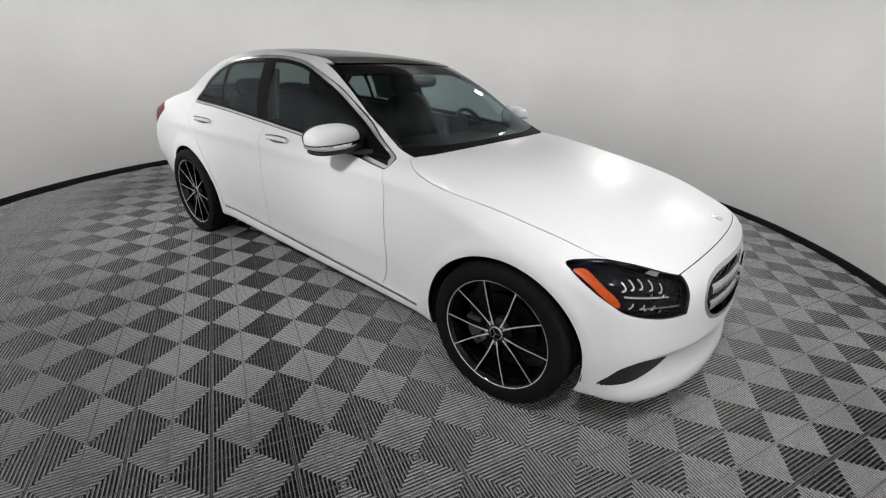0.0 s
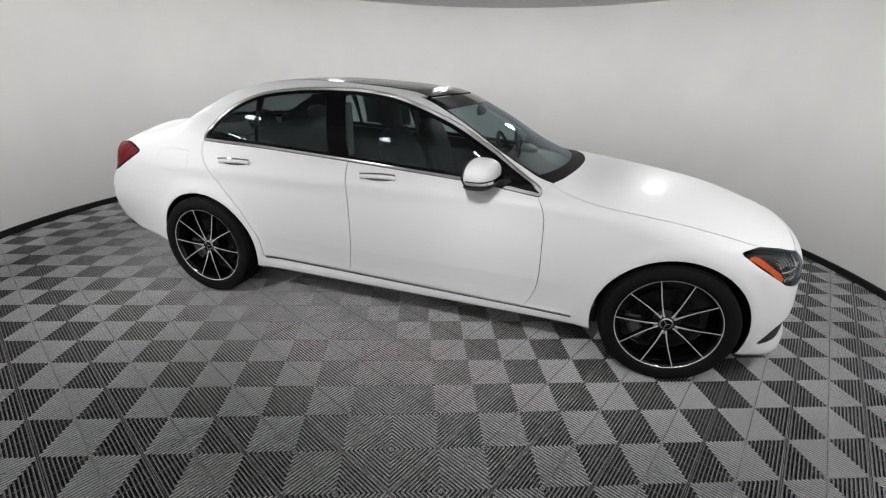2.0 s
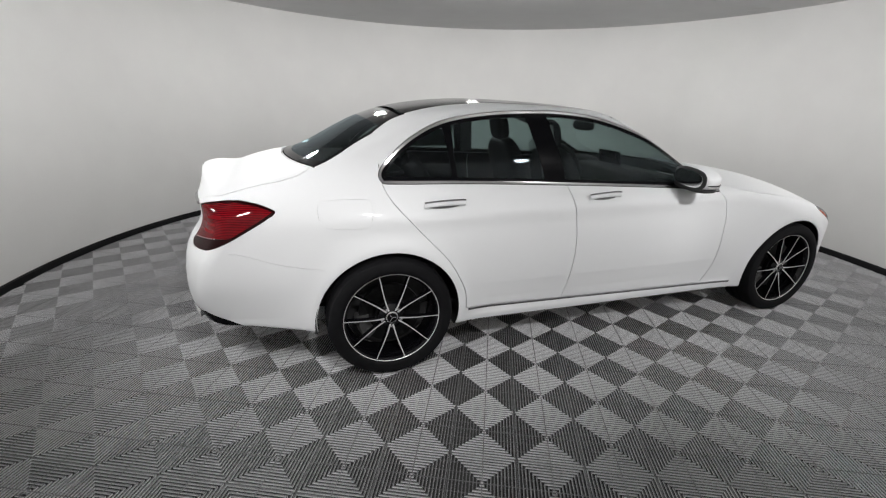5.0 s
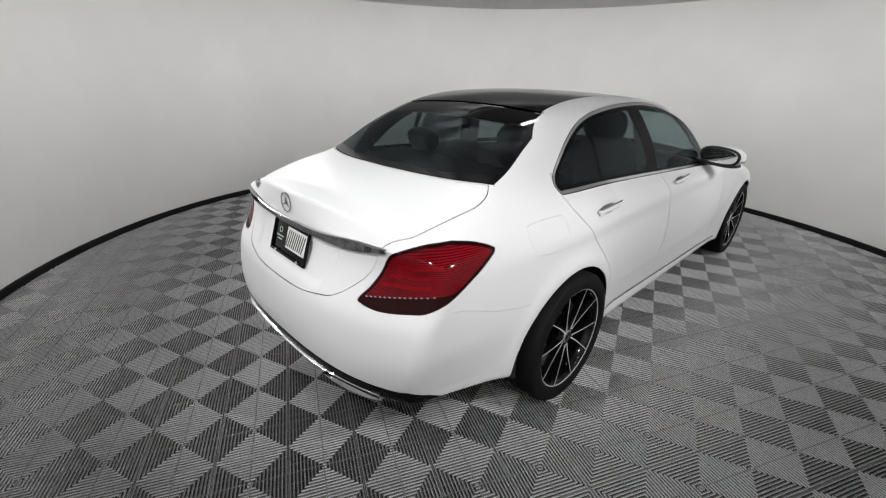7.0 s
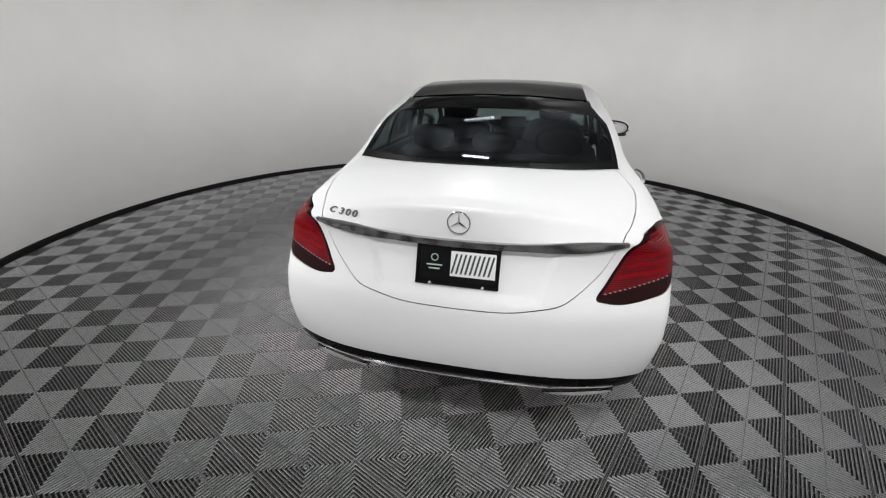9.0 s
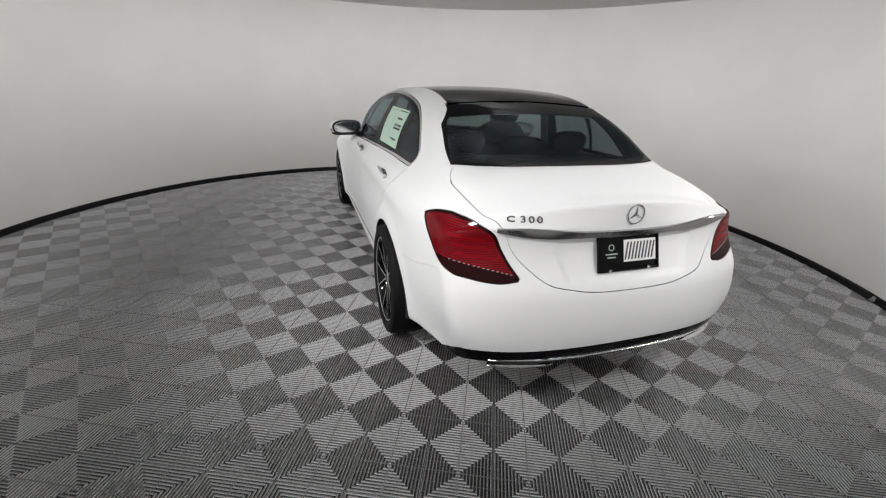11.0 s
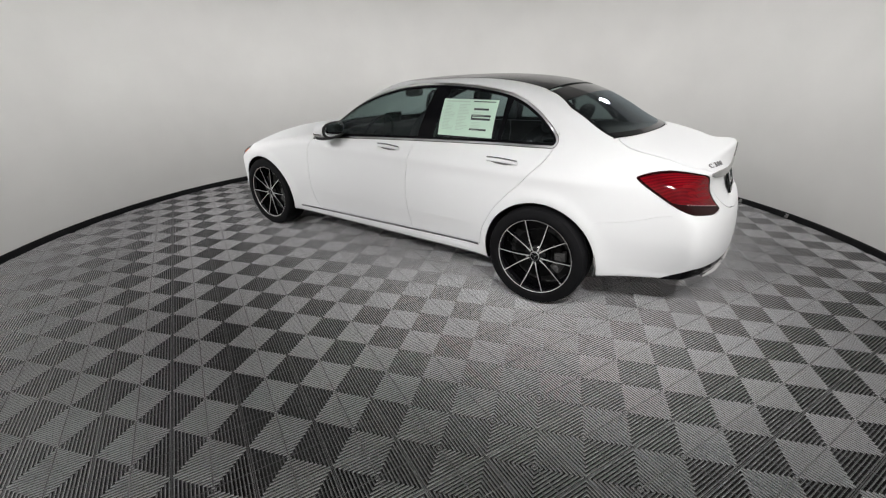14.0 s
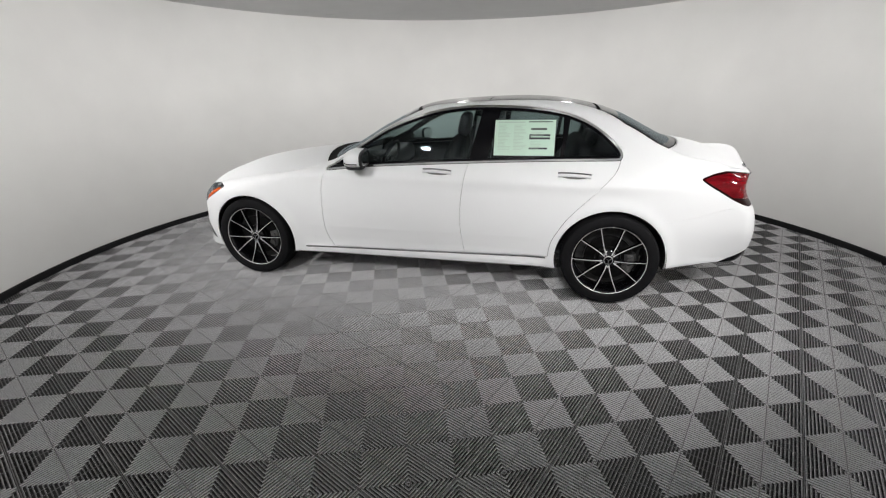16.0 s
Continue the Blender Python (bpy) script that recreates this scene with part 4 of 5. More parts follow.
def door_mirror(side):
    base, n = on_side(0.545, 0.965, side)
    c = Vector((0.405, side * 0.893, 1.014))
    m = Matrix.Translation(c) @ Matrix.Rotation(radians(8 * side), 4, "Z") @ Matrix.Rotation(radians(-3 * side), 4, "X")
    thing = PART["front_door", side]
    bm = bmesh.new()
    blob(bm, (0.092, 0.140, 0.066), m @ Matrix.Translation((0.004, 0, 0)), 0.55, 2.4, 40)
    mirror = part("door_mirror", bm, M_PAINT, thing, "white door mirror with a chrome-lined turn signal")
    bm = bmesh.new()
    blob(bm, (0.083, 0.131, 0.020), m @ Matrix.Translation((0.002, -0.004 * side, -0.053)), 0.6, 2.6, 28)
    blob(bm, (0.014, 0.132, 0.060), m @ Matrix.Translation((-0.045, 0, 0.002)), 0.0, 2.7, 28)
    foot = Vector((0.50, side * 0.765, 0.950))
    sweep(bm, [Vector((0.45, side * 0.84, 0.952)), (Vector((0.45, side * 0.84, 0.952)) + foot) / 2, foot, Vector((0.53, side * 0.735, 0.955))], [(-0.026, -0.012), (-0.026, 0.002), (-0.015, 0.007), (0.015, 0.007), (0.026, 0.002), (0.026, -0.012)])
    part("mirror_base", bm, M_MATTE, thing, "black mirror foot and lower shell")
    bm = bmesh.new()
    blob(bm, (0.002, 0.117, 0.048), m @ Matrix.Translation((-0.060, 0, 0.002)), 0.0, 2.7, 28)
    part("mirror_glass", bm, M_CHROME, thing, "mirror glass")
    bm = bmesh.new()
    pts = []
    for s in np.linspace(0, 1, 14):
        a = radians(-75 + 180 * s)
        ca, sa = math.cos(a), math.sin(a)
        pts.append(m @ Vector((0.004 + 0.0905 * math.copysign(abs(ca) ** 0.80, ca), side * 0.1385 * math.copysign(abs(sa) ** 0.80, sa), -0.018 - 0.008 * s)))
    sweep(bm, pts, [(-0.003, -0.006), (-0.003, 0.006), (0.003, 0.005), (0.003, -0.005)])
    part("turn_signal", bm, M_CHROME, thing, "silver turn signal strip round the mirror")
    bm = bmesh.new()
    sweep(bm, [p + Vector((0, 0, 0.008)) for p in pts], [(-0.003, -0.003), (-0.003, 0.003), (0.002, 0.003), (0.002, -0.003)])
    part("signal_shadow_gap", bm, M_BLACK, thing)


for side in (-1, 1):
    door_handle(-0.285, -0.075, 0.908, side, "front_door")
    door_handle(-1.245, -1.03, 0.906, side, "rear_door")
    door_mirror(side)
    # bright strip along the sill
    pts, nor = [], []
    for x in np.linspace(-0.985, 0.955, 30):
        p, n = on_side(x, float(door_foot(x)) - 0.008, side)
        pts.append(p), nor.append(n)
    strip("sill_trim", pts, nor, 0.009, 0.005, M_BAR, PART["rocker_panel", side], "thin chrome strip, toned dark for the recess shadow along the sill")
    pts = [p + Vector((0, 0, -0.0075)) for p in pts]
    strip("sill_seal", pts, nor, 0.004, 0.002, M_MATTE, PART["rocker_panel", side])


# ---- tail: bright bar, badge, lettering, plate, lamps, tailpipes ----
def tail_details():
    lid = PART["trunk_lid", 0]
    pts, nor = [], []
    for y in np.linspace(0.592, -0.592, 41):
        p, n = on_end(y, 0.898 + 0.068 * y * y, -1, 0.002)
        pts.append(p), nor.append(n)
    bm = bmesh.new()
    rows = []
    for i, (p, n) in enumerate(zip(pts, nor)):
        s = abs(i / 20 - 1)
        w = 0.0135 + 0.0060 * math.exp(-(((s - 0.68) / 0.2) ** 2)) - 0.007 * max(0.0, (s - 0.82) / 0.18)
        t = 0.019 * (1 - 0.4 * s**3)
        up = Vector((0, 0, 1))
        rows.append([bm.verts.new(p + up * u * w + n * h * t) for u, h in ((1.0, -0.4), (1.0, 0.55), (0.93, 0.66), (-0.93, 0.5), (-1.0, 0.4), (-1.0, -0.4))])
    for a, b in zip(rows, rows[1:]):
        for j in range(6):
            bm.faces.new((a[j], a[(j + 1) % 6], b[(j + 1) % 6], b[j]))
    bm.faces.new(rows[0]), bm.faces.new(rows[-1][::-1])
    bmesh.ops.recalc_face_normals(bm, faces=bm.faces)
    part("lid_trim", bm, M_BAR, lid, "broad satin chrome bar across the trunk lid")
    # round emblem: a ring with three arms
    p, n = on_end(0.0, 0.978, -1, 0.003)
    turn = Matrix.Translation(p) @ n.to_track_quat("Z", "Y").to_matrix().to_4x4()
    bm = bmesh.new()
    ring = [(0.0425, 0.0), (0.0425, 0.004), (0.0410, 0.005), (0.0392, 0.004), (0.0388, 0.0)]
    lathe(bm, ring, 48, turn, closed=True)
    for k in range(3):
        a = radians(90 + 120 * k)
        d, s = Vector((math.cos(a), math.sin(a), 0)), Vector((-math.sin(a), math.cos(a), 0))
        tip, l, r, mid = d * 0.039, s * 0.0045, s * -0.0045, Vector((0, 0, 0.007))
        vs = [bm.verts.new(turn @ q) for q in (l, tip + Vector((0, 0, 0.003)), r, mid + d * 0.002, l + Vector((0, 0, 0.001)))]
        bm.faces.new((vs[0], vs[1], vs[3])), bm.faces.new((vs[3], vs[1], vs[2]))
    bmesh.ops.recalc_face_normals(bm, faces=bm.faces)
    part("emblem", bm, M_DARKCHROME, lid, "round chrome emblem with three arms", smooth=False)
    # model lettering
    for glyph, y in (("C", 0.548), ("3", 0.497), ("0", 0.465), ("0", 0.433)):
        p, n = on_end(y, 0.948, -1, 0.004)
        q, _ = on_end(y - 0.03, 0.948, -1, 0.004)
        across = (q - p).normalized()
        up = n.cross(across).normalized()
        m = Matrix((across, up, n)).transposed().to_4x4()
        m.translation = p
        words = bpy.data.curves.new("letter", "FONT")
        words.body, words.size, words.extrude, words.bevel_depth = glyph, 0.040, 0.0025, 0.0
        words.offset = 0.0004
        tmp = new("letter", words)
        me = bpy.data.meshes.new_from_object(tmp.evaluated_get(bpy.context.evaluated_depsgraph_get()))
        bpy.data.objects.remove(tmp)
        me.materials.append(M_DARKCHROME)
        ob = new("letter", me)
        ob.matrix_world = m @ Matrix.Diagonal((1.25, 1.0, 1.0, 1.0))
        put(ob, lid, "raised silver letter on the trunk lid")
    # dealer plate
    a, n = on_end(0.0, 0.805, -1, 0.012)
    top, _ = on_end(0.0, 0.875, -1, 0.012)
    low, _ = on_end(0.0, 0.740, -1, 0.012)
    up = (top - low).normalized()
    right = Vector((0, -1, 0))
    out = right.cross(up).normalized()
    m = Matrix((right, up, out)).transposed().to_4x4()
    m.translation = a + out * 0.004
    bm = bmesh.new()
    box(bm, (0.312, 0.156, 0.006), m, 0.004)
    plate = part("number_plate", bm, M_BLACK, lid, "black dealer plate in a chrome frame, with bars for its writing")
    bm = bmesh.new()
    for x, y, w, h in ((0, 0.073, 0.316, 0.010), (0, -0.073, 0.316, 0.012), (0.153, 0, 0.009, 0.146), (-0.153, 0, 0.009, 0.146)):
        box(bm, (w, h, 0.012), m @ Matrix.Translation((x, y, 0.003)), 0.002)
    part("plate_frame", bm, M_BLACK, plate, "thin black plate frame")
    bm = bmesh.new()
    box(bm, (0.168, 0.094, 0.002), m @ Matrix.Translation((0.058, 0.006, 0.005)), 0.0005)
    part("plate_panel", bm, M_WHITE, plate, "white label on the plate")
    for k in range(9):
        bm = bmesh.new()
        box(bm, (0.0075, 0.074, 0.001), m @ Matrix.Translation((-0.012 + 0.0172 * k, 0.006, 0.0068)) @ Matrix(((1, 0.22, 0, 0), (0, 1, 0, 0), (0, 0, 1, 0), (0, 0, 0, 1))))
        part("print_bar", bm, M_INK, plate)
    bm = bmesh.new()
    lathe(bm, [(0.014, 0.0), (0.014, 0.002), (0.011, 0.002), (0.011, 0.0)], 24, m @ Matrix.Translation((-0.088, 0.024, 0.0035)), closed=True)
    for k, w in enumerate((0.06, 0.042)):
        box(bm, (w, 0.005, 0.001), m @ Matrix.Translation((-0.088, -0.004 - 0.014 * k, 0.0042)))
    part("plate_print", bm, M_GREYINK, plate)
    for x, y in ((-0.10, 0.073), (0.10, 0.073), (-0.10, -0.072), (0.10, -0.072)):
        bm = bmesh.new()
        bmesh.ops.create_cone(bm, cap_ends=True, segments=12, radius1=0.007, radius2=0.005, depth=0.005, matrix=m @ Matrix.Translation((x, y, 0.011)))
        part("plate_screw", bm, M_SATIN, plate)
    # bright strip along the bumper's foot and the tailpipes
    bumper = PART["rear_bumper", 0]
    pts, nor = [], []
    for y in np.linspace(0.37, -0.37, 25):
        p, n = on_end(y, 0.384 - 0.03 * y * y, -1, 0.003)
        pts.append(p), nor.append(n)
    strip("bumper_trim", pts, nor, 0.007, 0.008, M_TRIMSTRIP, bumper, "thin chrome strip, toned dark for the recess shadow along the rear diffuser")
    for side in (-1, 1):
        ys = np.linspace(0.35, 0.615, 9)
        mid = [on_end(side * y, 0.366 - 0.03 * (y - 0.3), -1, 0.006) for y in ys]
        half = [0.008 + 0.010 * math.sin(math.pi * min(max(k / 8, 0.05), 0.9)) ** 0.6 for k in range(9)]
        up = Vector((0, 0, 1))
        line = [p + up * h for (p, n), h in zip(mid, half)] + [p - up * h for (p, n), h in list(zip(mid, half))[::-1]]
        nn = [n for p, n in mid]
        bm = bmesh.new()
        sweep(bm, line, [(-0.0022, -0.03), (-0.0022, 0.005), (0.0022, 0.005), (0.0022, -0.03)], nn + nn[::-1], closed_path=True)
        pipe = part("tailpipe", bm, M_CHROME, bumper, "flat chrome tailpipe surround")
        bm = bmesh.new()
        top = [bm.verts.new(p + up * h * 0.95 - n * 0.010) for (p, n), h in zip(mid, half)]
        low = [bm.verts.new(p - up * h * 0.95 - n * 0.010) for (p, n), h in zip(mid, half)]
        for k in range(8):
            bm.faces.new((top[k], top[k + 1], low[k + 1], low[k]))
        part("pipe_opening", bm, M_INNER, pipe)
    for side in (-1, 1):
        lens = PART["lower_tail_lens", side]
        for k in range(14):
            s = k / 13
            y = 0.535 + 0.225 * s
            p, n = on_end(side * y, 0.743 + 0.185 * (y - 0.525), -1, 0.0)
            bm = bmesh.new()
            box(bm, (0.009, 0.0045, 0.003), Matrix.Translation(p + n * 0.0008) @ n.to_track_quat("Z", "Y").to_matrix().to_4x4(), 0.001, 1)
            part("lamp_segment", bm, M_LED, PART["tail_light", side])
        for k in range(3):
            pts, nor = [], []
            for s in np.linspace(0, 1, 10):
                z = 0.80 + 0.036 * k
                y = (0.575 + 0.028 * k) + s * (0.17 - 0.02 * k)
                p, n = on_end(side * y, z + 0.012 * s, -1, 0.0006)
                pts.append(p), nor.append(n)
            bm = bmesh.new()
            sweep(bm, pts, [(-0.007, -0.002), (-0.007, 0.0006), (0.007, 0.0006), (0.007, -0.002)], nor)
            part("light_guide", bm, M_GUIDE, PART["tail_light", side], "brighter red light guide inside the lens")


M_LED = mat("led_grey", (0.34, 0.30, 0.30), 0.3)
M_GUIDE = mat("red_guide", (0.21, 0.002, 0.006), 0.2, 0.0, 0.0, 0.1)
tail_details()


# ---- nose: grille bars, emblem, lamp insides ----
def nose_details():
    bumper = PART["front_bumper", 0]
    bm = bmesh.new()
    n1, n2 = 24, 10
    rows = []
    for j in range(n2 + 1):
        row = []
        for i in range(n1 + 1):
            y, z = -0.47 + 0.94 * i / n1, 0.465 + 0.25 * j / n2
            p, n = on_end(y, z, 1, -0.045)
            row.append(bm.verts.new(p))
        rows.append(row)
    for a, b in zip(rows, rows[1:]):
        for i in range(n1):
            bm.faces.new((a[i], a[i + 1], b[i + 1], b[i]))
    grille = part("grille", bm, M_BLACK, bumper, "black grille with two bright bars")
    for z in (0.555, 0.625):
        pts, nor = [], []
        for y in np.linspace(-0.42, 0.42, 25):
            p, n = on_end(y, z, 1, -0.014)
            pts.append(p), nor.append(n)
        strip("grille_bar", pts, nor, 0.046, 0.014, M_SATIN, grille, "bright double bar of the grille")
    p, n = on_end(0.0, 0.59, 1, -0.004)
    turn = Matrix.Translation(p) @ n.to_track_quat("Z", "Y").to_matrix().to_4x4()
    bm = bmesh.new()
    lathe(bm, [(0.082, 0.0), (0.084, 0.008), (0.076, 0.011), (0.070, 0.008), (0.070, 0.0)], 48, turn, closed=True)
    for k in range(3):
        box(bm, (0.072, 0.009, 0.006), turn @ Matrix.Rotation(radians(90 + 120 * k), 4, "Z") @ Matrix.Translation((0.036, 0, 0.004)))
    part("grille_emblem", bm, M_CHROME, grille, "large round chrome emblem with three arms")
    # small badge lying on the hood's tip
    p, n = on_top(2.005, 0.0, 0.0015)
    turn = Matrix.Translation(p) @ n.to_track_quat("Z", "Y").to_matrix().to_4x4()
    bm = bmesh.new()
    lathe(bm, [(0.026, 0.0), (0.027, 0.003), (0.023, 0.004), (0.022, 0.0)], 32, turn, closed=True)
    for k in range(3):
        box(bm, (0.024, 0.004, 0.003), turn @ Matrix.Rotation(radians(90 + 120 * k), 4, "Z") @ Matrix.Translation((0.012, 0, 0.002)))
    part("hood_badge", bm, M_SATIN, PART["hood", 0], "small round silver hood badge")
    for side in (-1, 1):
        lamp = PART["headlight", side]
        for zz, y0, y1, w in ((0.652, 0.645, 0.795, 0.008), (0.606, 0.60, 0.76, 0.004)):
            pts, nor = [], []
            for y in np.linspace(y0, y1, 12):
                p, n = on_end(side * y, zz + 0.09 * (y - y0), 1, -0.022)
                pts.append(p), nor.append(n)
            strip("lamp_strip", pts, nor, w, 0.005, M_SATIN, lamp, "silver daytime light strip")
        for y, z, big in ((0.772, 0.700, 1.15), (0.742, 0.704, 1.15), (0.712, 0.704, 1.15), (0.682, 0.698, 1.25), (0.655, 0.686, 1.2), (0.780, 0.632, 0.7), (0.745, 0.626, 0.7), (0.708, 0.618, 0.7)):
            hook = [(-0.006, 0.013), (-0.004, 0.004), (0.001, -0.005), (0.008, -0.011), (0.017, -0.013)]
            pts, nor = [], []
            for dy, dz in hook:
                p, n = on_end(side * (y + dy * big), z + dz * big, 1, -0.020)
                pts.append(p), nor.append(n)
            bm = bmesh.new()
            sweep(bm, pts, [(-0.0028, -0.008), (-0.0028, 0.001), (0.0028, 0.001), (0.0028, -0.008)], nor)
            part("lamp_fin", bm, M_SATIN, lamp, "small curved silver reflector fin")
        for y, z in ((0.700, 0.668), (0.655, 0.660), (0.735, 0.612), (0.68, 0.598)):
            p, n = on_end(side * y, z, 1, -0.024)
            bm = bmesh.new()
            blob(bm, (0.006, 0.014, 0.007), Matrix.Translation(p), 0.0, 2.4, 14)
            part("lamp_module", bm, M_DARKCHROME, lamp)


nose_details()


# ---- window sticker on the left rear door's glass ----
def window_sticker():
    pane = PART["rear_door_window", 1]

    def at(s, t, d):
        p, n = on_side(-0.575 - 0.42 * s, 1.03 + 0.235 * t, 1)
        return p + n * d

    def patch(name, s0, s1, t0, t1, d, m, k=6):
        bm = bmesh.new()
        front = [[bm.verts.new(at(s0 + (s1 - s0) * i / k, t0 + (t1 - t0) * j / k, d)) for i in range(k + 1)] for j in range(k + 1)]
        back = [[bm.verts.new(at(s0 + (s1 - s0) * i / k, t0 + (t1 - t0) * j / k, d - 0.0008)) for i in range(k + 1)] for j in range(k + 1)]
        for g in (front, back):
            for j in range(k):
                for i in range(k):
                    bm.faces.new((g[j][i], g[j][i + 1], g[j + 1][i + 1], g[j + 1][i]))
        bmesh.ops.recalc_face_normals(bm, faces=bm.faces)
        return bm

    thing = part("window_sticker", patch("sheet", 0, 1, 0, 1, 0.0015, M_PAPER), M_PAPER, None, "pale green paper price sticker on the rear door window")
    tagged(thing, category="sticker")
    rng = random.Random(4)
    bars = [(0.60, 0.86, 0.72, 0.77, M_INK), (0.58, 0.92, 0.46, 0.60, M_INK), (0.58, 0.88, 0.18, 0.23, M_INK), (0.56, 0.95, 0.93, 0.955, M_INK), (0.05, 0.5, 0.92, 0.95, M_GREYINK)]
    bars += [(0.60, 0.92, 0.515, 0.545, M_PAPER)]
    for col, top, rows in ((0.06, 0.86, 18), (0.32, 0.86, 18), (0.60, 0.66, 4), (0.60, 0.40, 6)):
        for r in range(rows):
            w = 0.10 + 0.12 * rng.random()
            t = top - r * 0.04
            if t > 0.06:
                bars.append((col, col + w, t - 0.012, t, M_GREYINK))
    for n, (s0, s1, t0, t1, m) in enumerate(bars):
        part("print_bar", patch("bar", s0, s1, t0, t1, 0.0030 if m is not M_PAPER else 0.0038, m, 1), m, thing)


window_sticker()


# ---- cabin ----
def seat(x, y, front=True):
    thing = new("front_seat")
    thing.parent = car
    bm = bmesh.new()
    blob(bm, (0.26, 0.25, 0.075), Matrix.Translation((x + 0.14, y, 0.53)) @ Matrix.Rotation(radians(-8), 4, "Y"), 0.0, 4.0)
    part("seat_cushion", bm, M_SEAT, thing)
    bm = bmesh.new()
    blob(bm, (0.075, 0.245, 0.33), Matrix.Translation((x - 0.20, y, 0.83)) @ Matrix.Rotation(radians(-19), 4, "Y"), 0.0, 3.4)
    part("backrest", bm, M_SEAT, thing)
    bm = bmesh.new()
    blob(bm, (0.045, 0.13, 0.095), Matrix.Translation((x - 0.325, y, 1.215)) @ Matrix.Rotation(radians(-12), 4, "Y"), 0.0, 3.0)
    part("headrest", bm, M_SEAT, thing)
    bm = bmesh.new()
    for d in (-0.05, 0.05):
        bmesh.ops.create_cone(bm, cap_ends=True, segments=10, radius1=0.006, radius2=0.006, depth=0.12, matrix=Matrix.Translation((x - 0.315, y + d, 1.10)) @ Matrix.Rotation(radians(-12), 4, "Y"))
    part("headrest_post", bm, M_CHROME, thing)
    return tagged(thing, "black leather front seat with headrest")


def cabin():
    seat(0.02, 0.36), seat(0.02, -0.36)
    bm = bmesh.new()
    blob(bm, (0.27, 0.64, 0.09), Matrix.Translation((-0.82, 0, 0.52)), 0.0, 4.0)
    blob(bm, (0.08, 0.64, 0.32), Matrix.Translation((-1.10, 0, 0.80)) @ Matrix.Rotation(radians(-24), 4, "Y"), 0.0, 4.0)
    part("rear_bench", bm, M_SEAT, car, "black leather rear bench seat")
    for y in (-0.36, 0.0, 0.36):
        bm = bmesh.new()
        blob(bm, (0.045, 0.125, 0.07 if y else 0.055), Matrix.Translation((-1.275, y, 1.115 if y else 1.095)) @ Matrix.Rotation(radians(-18), 4, "Y"), 0.0, 3.0)
        part("rear_headrest", bm, M_SEAT, car, "black leather rear headrest")
    bm = bmesh.new()
    box(bm, (0.56, 1.12, 0.02), Matrix.Translation((-1.56, 0, 1.03)), 0.008)
    part("parcel_shelf", bm, M_SEAT, car)
    bm = bmesh.new()
    blob(bm, (0.24, 0.68, 0.10), Matrix.Translation((0.62, 0, 0.855)) @ Matrix.Rotation(radians(8), 4, "Y"), 0.0, 4.5, 36)
    blob(bm, (0.10, 0.20, 0.05), Matrix.Translation((0.50, 0.36, 0.945)), 0.0, 2.6)
    part("dashboard", bm, M_SEAT, car, "black soft dashboard")
    bm = bmesh.new()
    box(bm, (0.014, 0.24, 0.14), pose(0.50, 0.0, 1.0, 0, -12), 0.004)
    part("display", bm, M_BLACK, car, "upright central display")
    bm = bmesh.new()
    box(bm, (1.2, 0.20, 0.26), Matrix.Translation((0.15, 0, 0.50)), 0.03)
    part("centre_console", bm, M_SEAT, car)
    bm = bmesh.new()
    box(bm, (2.1, 1.5, 0.02), Matrix.Translation((-0.25, 0, 0.33)))
    part("cabin_floor", bm, M_MATTE, car)
    bm = bmesh.new()
    m = Matrix.Translation((0.36, 0.36, 0.90)) @ Matrix.Rotation(radians(68), 4, "Y")
    path = [m @ Vector((0.185 * math.cos(2 * math.pi * k / 36), 0.185 * math.sin(2 * math.pi * k / 36), 0)) for k in range(36)]
    sweep(bm, path, [(0.014 * math.cos(q * math.pi / 4), 0.014 * math.sin(q * math.pi / 4)) for q in range(8)], [m.to_3x3() @ Vector((0, 0, 1))] * 36, closed_path=True)
    blob(bm, (0.065, 0.075, 0.025), m, 0.0, 2.6)
    for a in (0, 90, -90):
        box(bm, (0.14, 0.035, 0.012), m @ Matrix.Rotation(radians(a), 4, "Z") @ Matrix.Translation((0.11, 0, 0)), 0.004)
    part("steering_wheel", bm, M_SEAT, car, "black three-spoke steering wheel")
    bm = bmesh.new()
    blob(bm, (0.018, 0.125, 0.036), Matrix.Translation((0.215, 0, 1.255)), 0.0, 3.2)
    part("inside_mirror", bm, M_MATTE, car)
    for side in (-1, 1):
        for x, lean in ((-0.47, -8),):
            bm = bmesh.new()
            box(bm, (0.10, 0.02, 0.30), pose(x, side * 0.655, 1.14, 13 * side, lean, 0), 0.008)
            part("pillar_lining", bm, M_GREYTRIM, car)


cabin()

# ---- floor tiles: ribbed squares, ribs in rings round each tile's middle ----
TILE, TURN = 0.2800, radians(20.14 + 45)
LAT, LOX, LOY = 0.19799, 0.2744, 0.2343


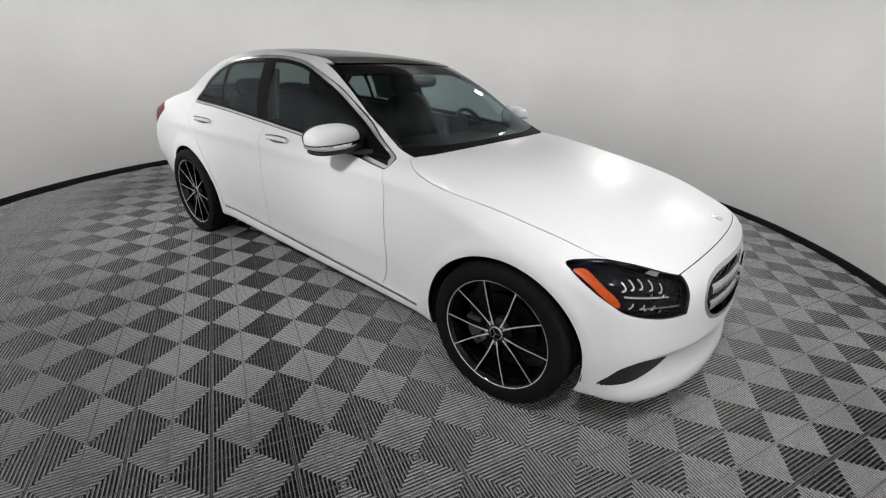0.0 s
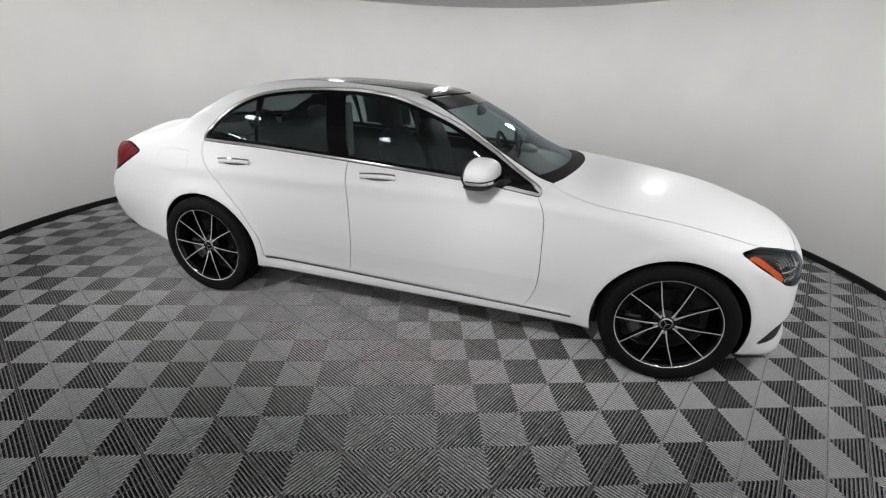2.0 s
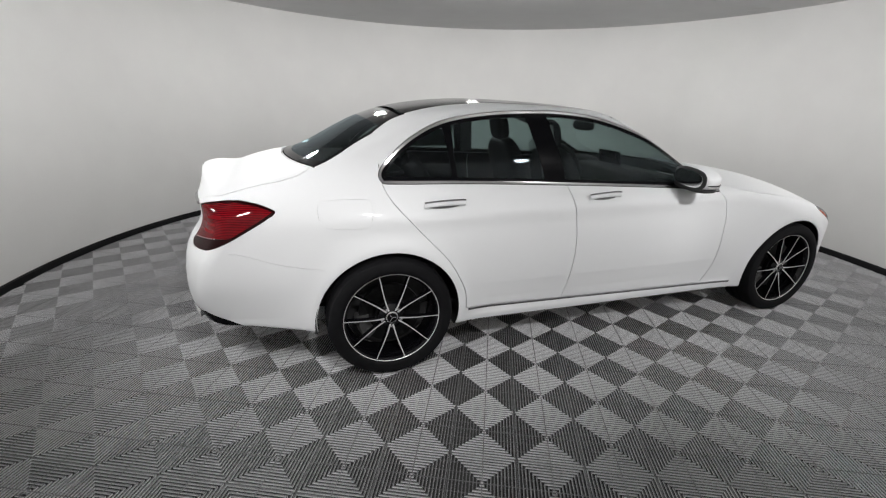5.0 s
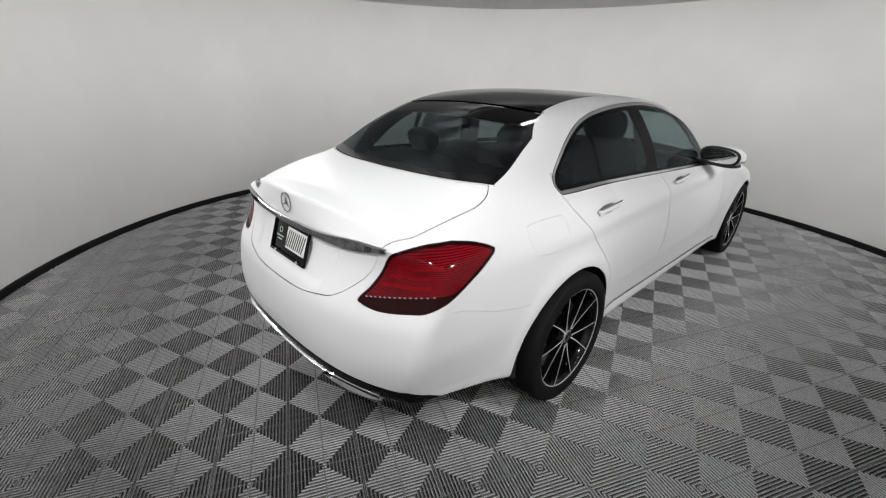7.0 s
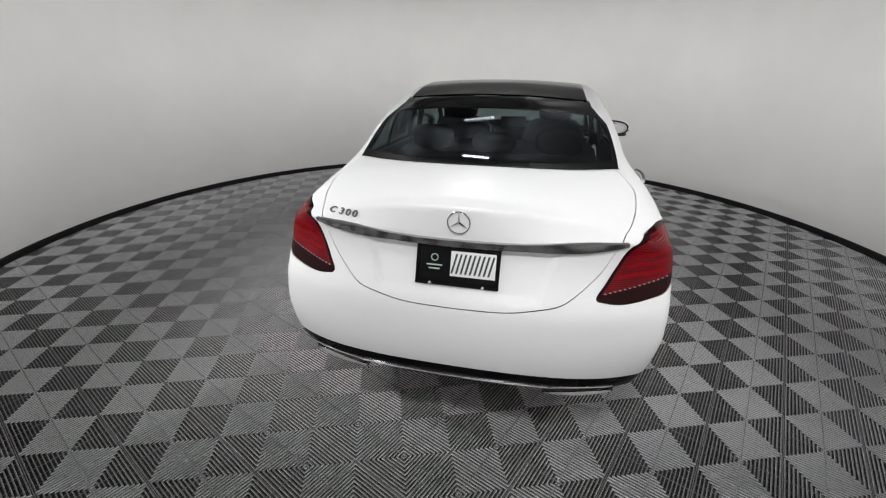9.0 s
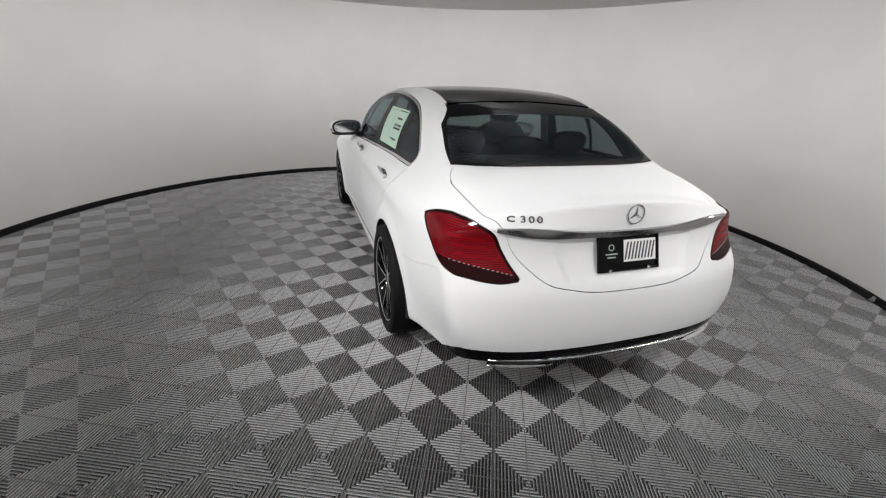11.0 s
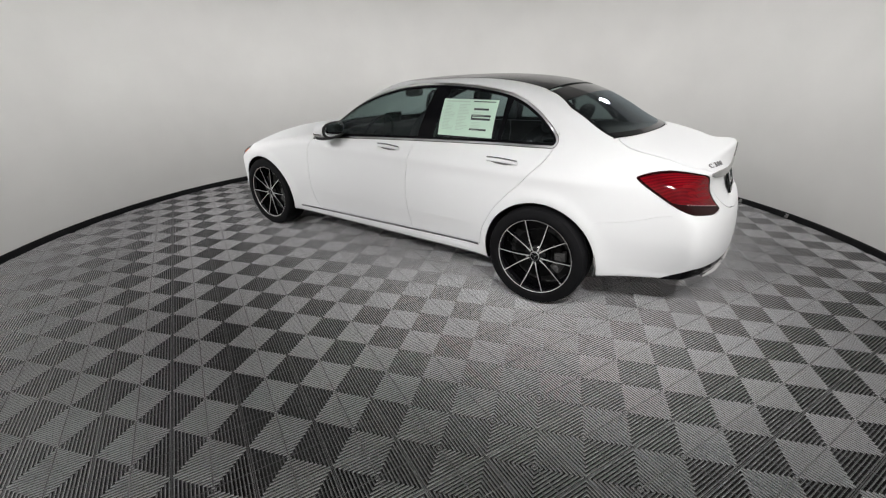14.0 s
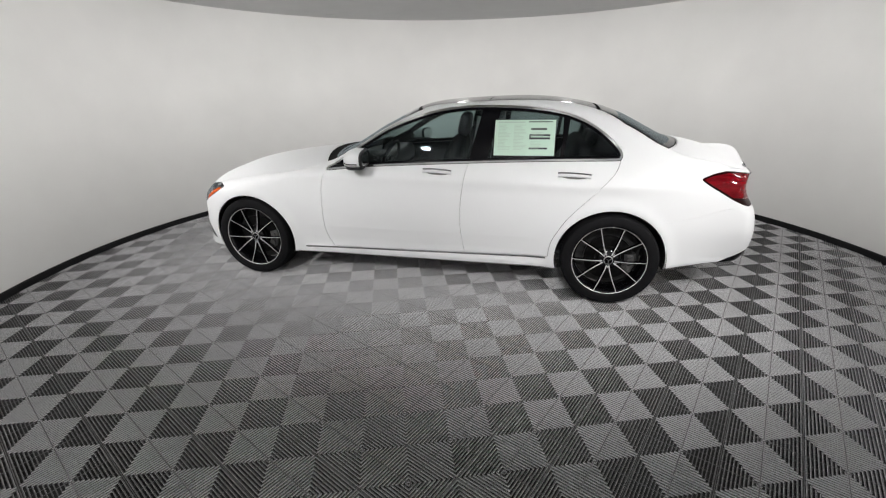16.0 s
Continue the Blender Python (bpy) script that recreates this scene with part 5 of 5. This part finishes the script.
def tile_mesh():
    """Rounded ribs: sections of (across, height) carried along each side of every ring."""
    vs, fs, ms = [], [], []
    rings, half = 10, TILE / 2 - 0.0005
    pitch = half / rings

    def rib(q, mid, wide, high, ends):
        c, s = (1, 0, -1, 0)[q], (0, 1, 0, -1)[q]
        k = len(vs)
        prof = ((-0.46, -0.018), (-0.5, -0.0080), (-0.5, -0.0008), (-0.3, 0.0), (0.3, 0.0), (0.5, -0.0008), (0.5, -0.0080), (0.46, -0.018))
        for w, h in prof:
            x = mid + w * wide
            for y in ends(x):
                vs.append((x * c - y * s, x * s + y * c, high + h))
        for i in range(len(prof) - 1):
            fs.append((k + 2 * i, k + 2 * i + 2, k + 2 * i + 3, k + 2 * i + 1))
            # 0 lit side, 1 dimmed top, 2 shaded foot: light and shade by colour
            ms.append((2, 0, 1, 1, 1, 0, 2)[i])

    for r in range(rings):
        for q in range(4):
            rib(q, (r + 0.5) * pitch, pitch * 0.30, 0.0, lambda x: (-x, x))
    for q in range(4):
        c, s = (1, 0, -1, 0)[q], (0, 1, 0, -1)[q]
        for y0, wide, z in ((0.0, 0.0021, -0.0006), (-0.047, 0.0011, -0.006), (0.047, 0.0011, -0.006), (-0.094, 0.0011, -0.006), (0.094, 0.0011, -0.006)):
            k = len(vs)
            x0 = abs(y0) + 0.004
            for x, y in ((x0, y0 - wide), (half, y0 - wide), (half, y0 + wide), (x0, y0 + wide)):
                vs.append((x * c - y * s, x * s + y * c, z))
            fs.append((k, k + 1, k + 2, k + 3))
            ms.append(3)
        k = len(vs)
        for x, y in ((half - 0.0010, -half), (half + 0.0004, -half), (half + 0.0004, half), (half - 0.0010, half)):
            vs.append((x * c - y * s, x * s + y * c, -0.0050))
        fs.append((k, k + 1, k + 2, k + 3))
        ms.append(3)
    return vs, fs, ms


def floor_tiles():
    vs, fs, ms = tile_mesh()
    me = bpy.data.meshes.new("tile")
    me.from_pydata(vs, [], fs)
    for m in (M_TILELIT, M_TILETOP, M_TILESHADE, M_TILEBAR):
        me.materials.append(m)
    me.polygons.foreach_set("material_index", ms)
    spots = []
    for i in range(-40, 41):
        for j in range(-40, 41):
            if (i + j) % 2:
                u, v = (i + LOX) * LAT, (j + LOY) * LAT
                a = radians(20.14)
                x, y = u * math.cos(a) - v * math.sin(a), u * math.sin(a) + v * math.cos(a)
                if math.hypot(x - CX, y - CY) < RW + 0.12:
                    spots.append((math.hypot(x - CX, y - CY), x, y))
    near = sorted(s for s in spots if 1.9 < s[0] < 3.3)[:300]
    rest = sorted(set(spots) - set(near))
    for _, x, y in near:
        ob = new("tile", me)
        ob.matrix_world = pose(x, y, 0, 0, 0, math.degrees(TURN))
        ob.parent = SUBFLOOR
    base = np.array(vs)
    c, s = math.cos(TURN), math.sin(TURN)
    turned = np.stack([base[:, 0] * c - base[:, 1] * s, base[:, 0] * s + base[:, 1] * c, base[:, 2]], 1)
    av = np.concatenate([turned + (x, y, 0) for _, x, y in rest])
    n = len(vs)
    af = [tuple(k + n * m for k in f) for m in range(len(rest)) for f in fs]
    ob = link_mesh("floor_tiles", av.tolist(), af, [M_TILELIT, M_TILETOP, M_TILESHADE, M_TILEBAR], False)
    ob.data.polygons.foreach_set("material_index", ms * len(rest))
    ob.parent = SUBFLOOR
    tagged(ob, "ribbed grey plastic interlocking floor tiles", kind="stuff")


floor_tiles()
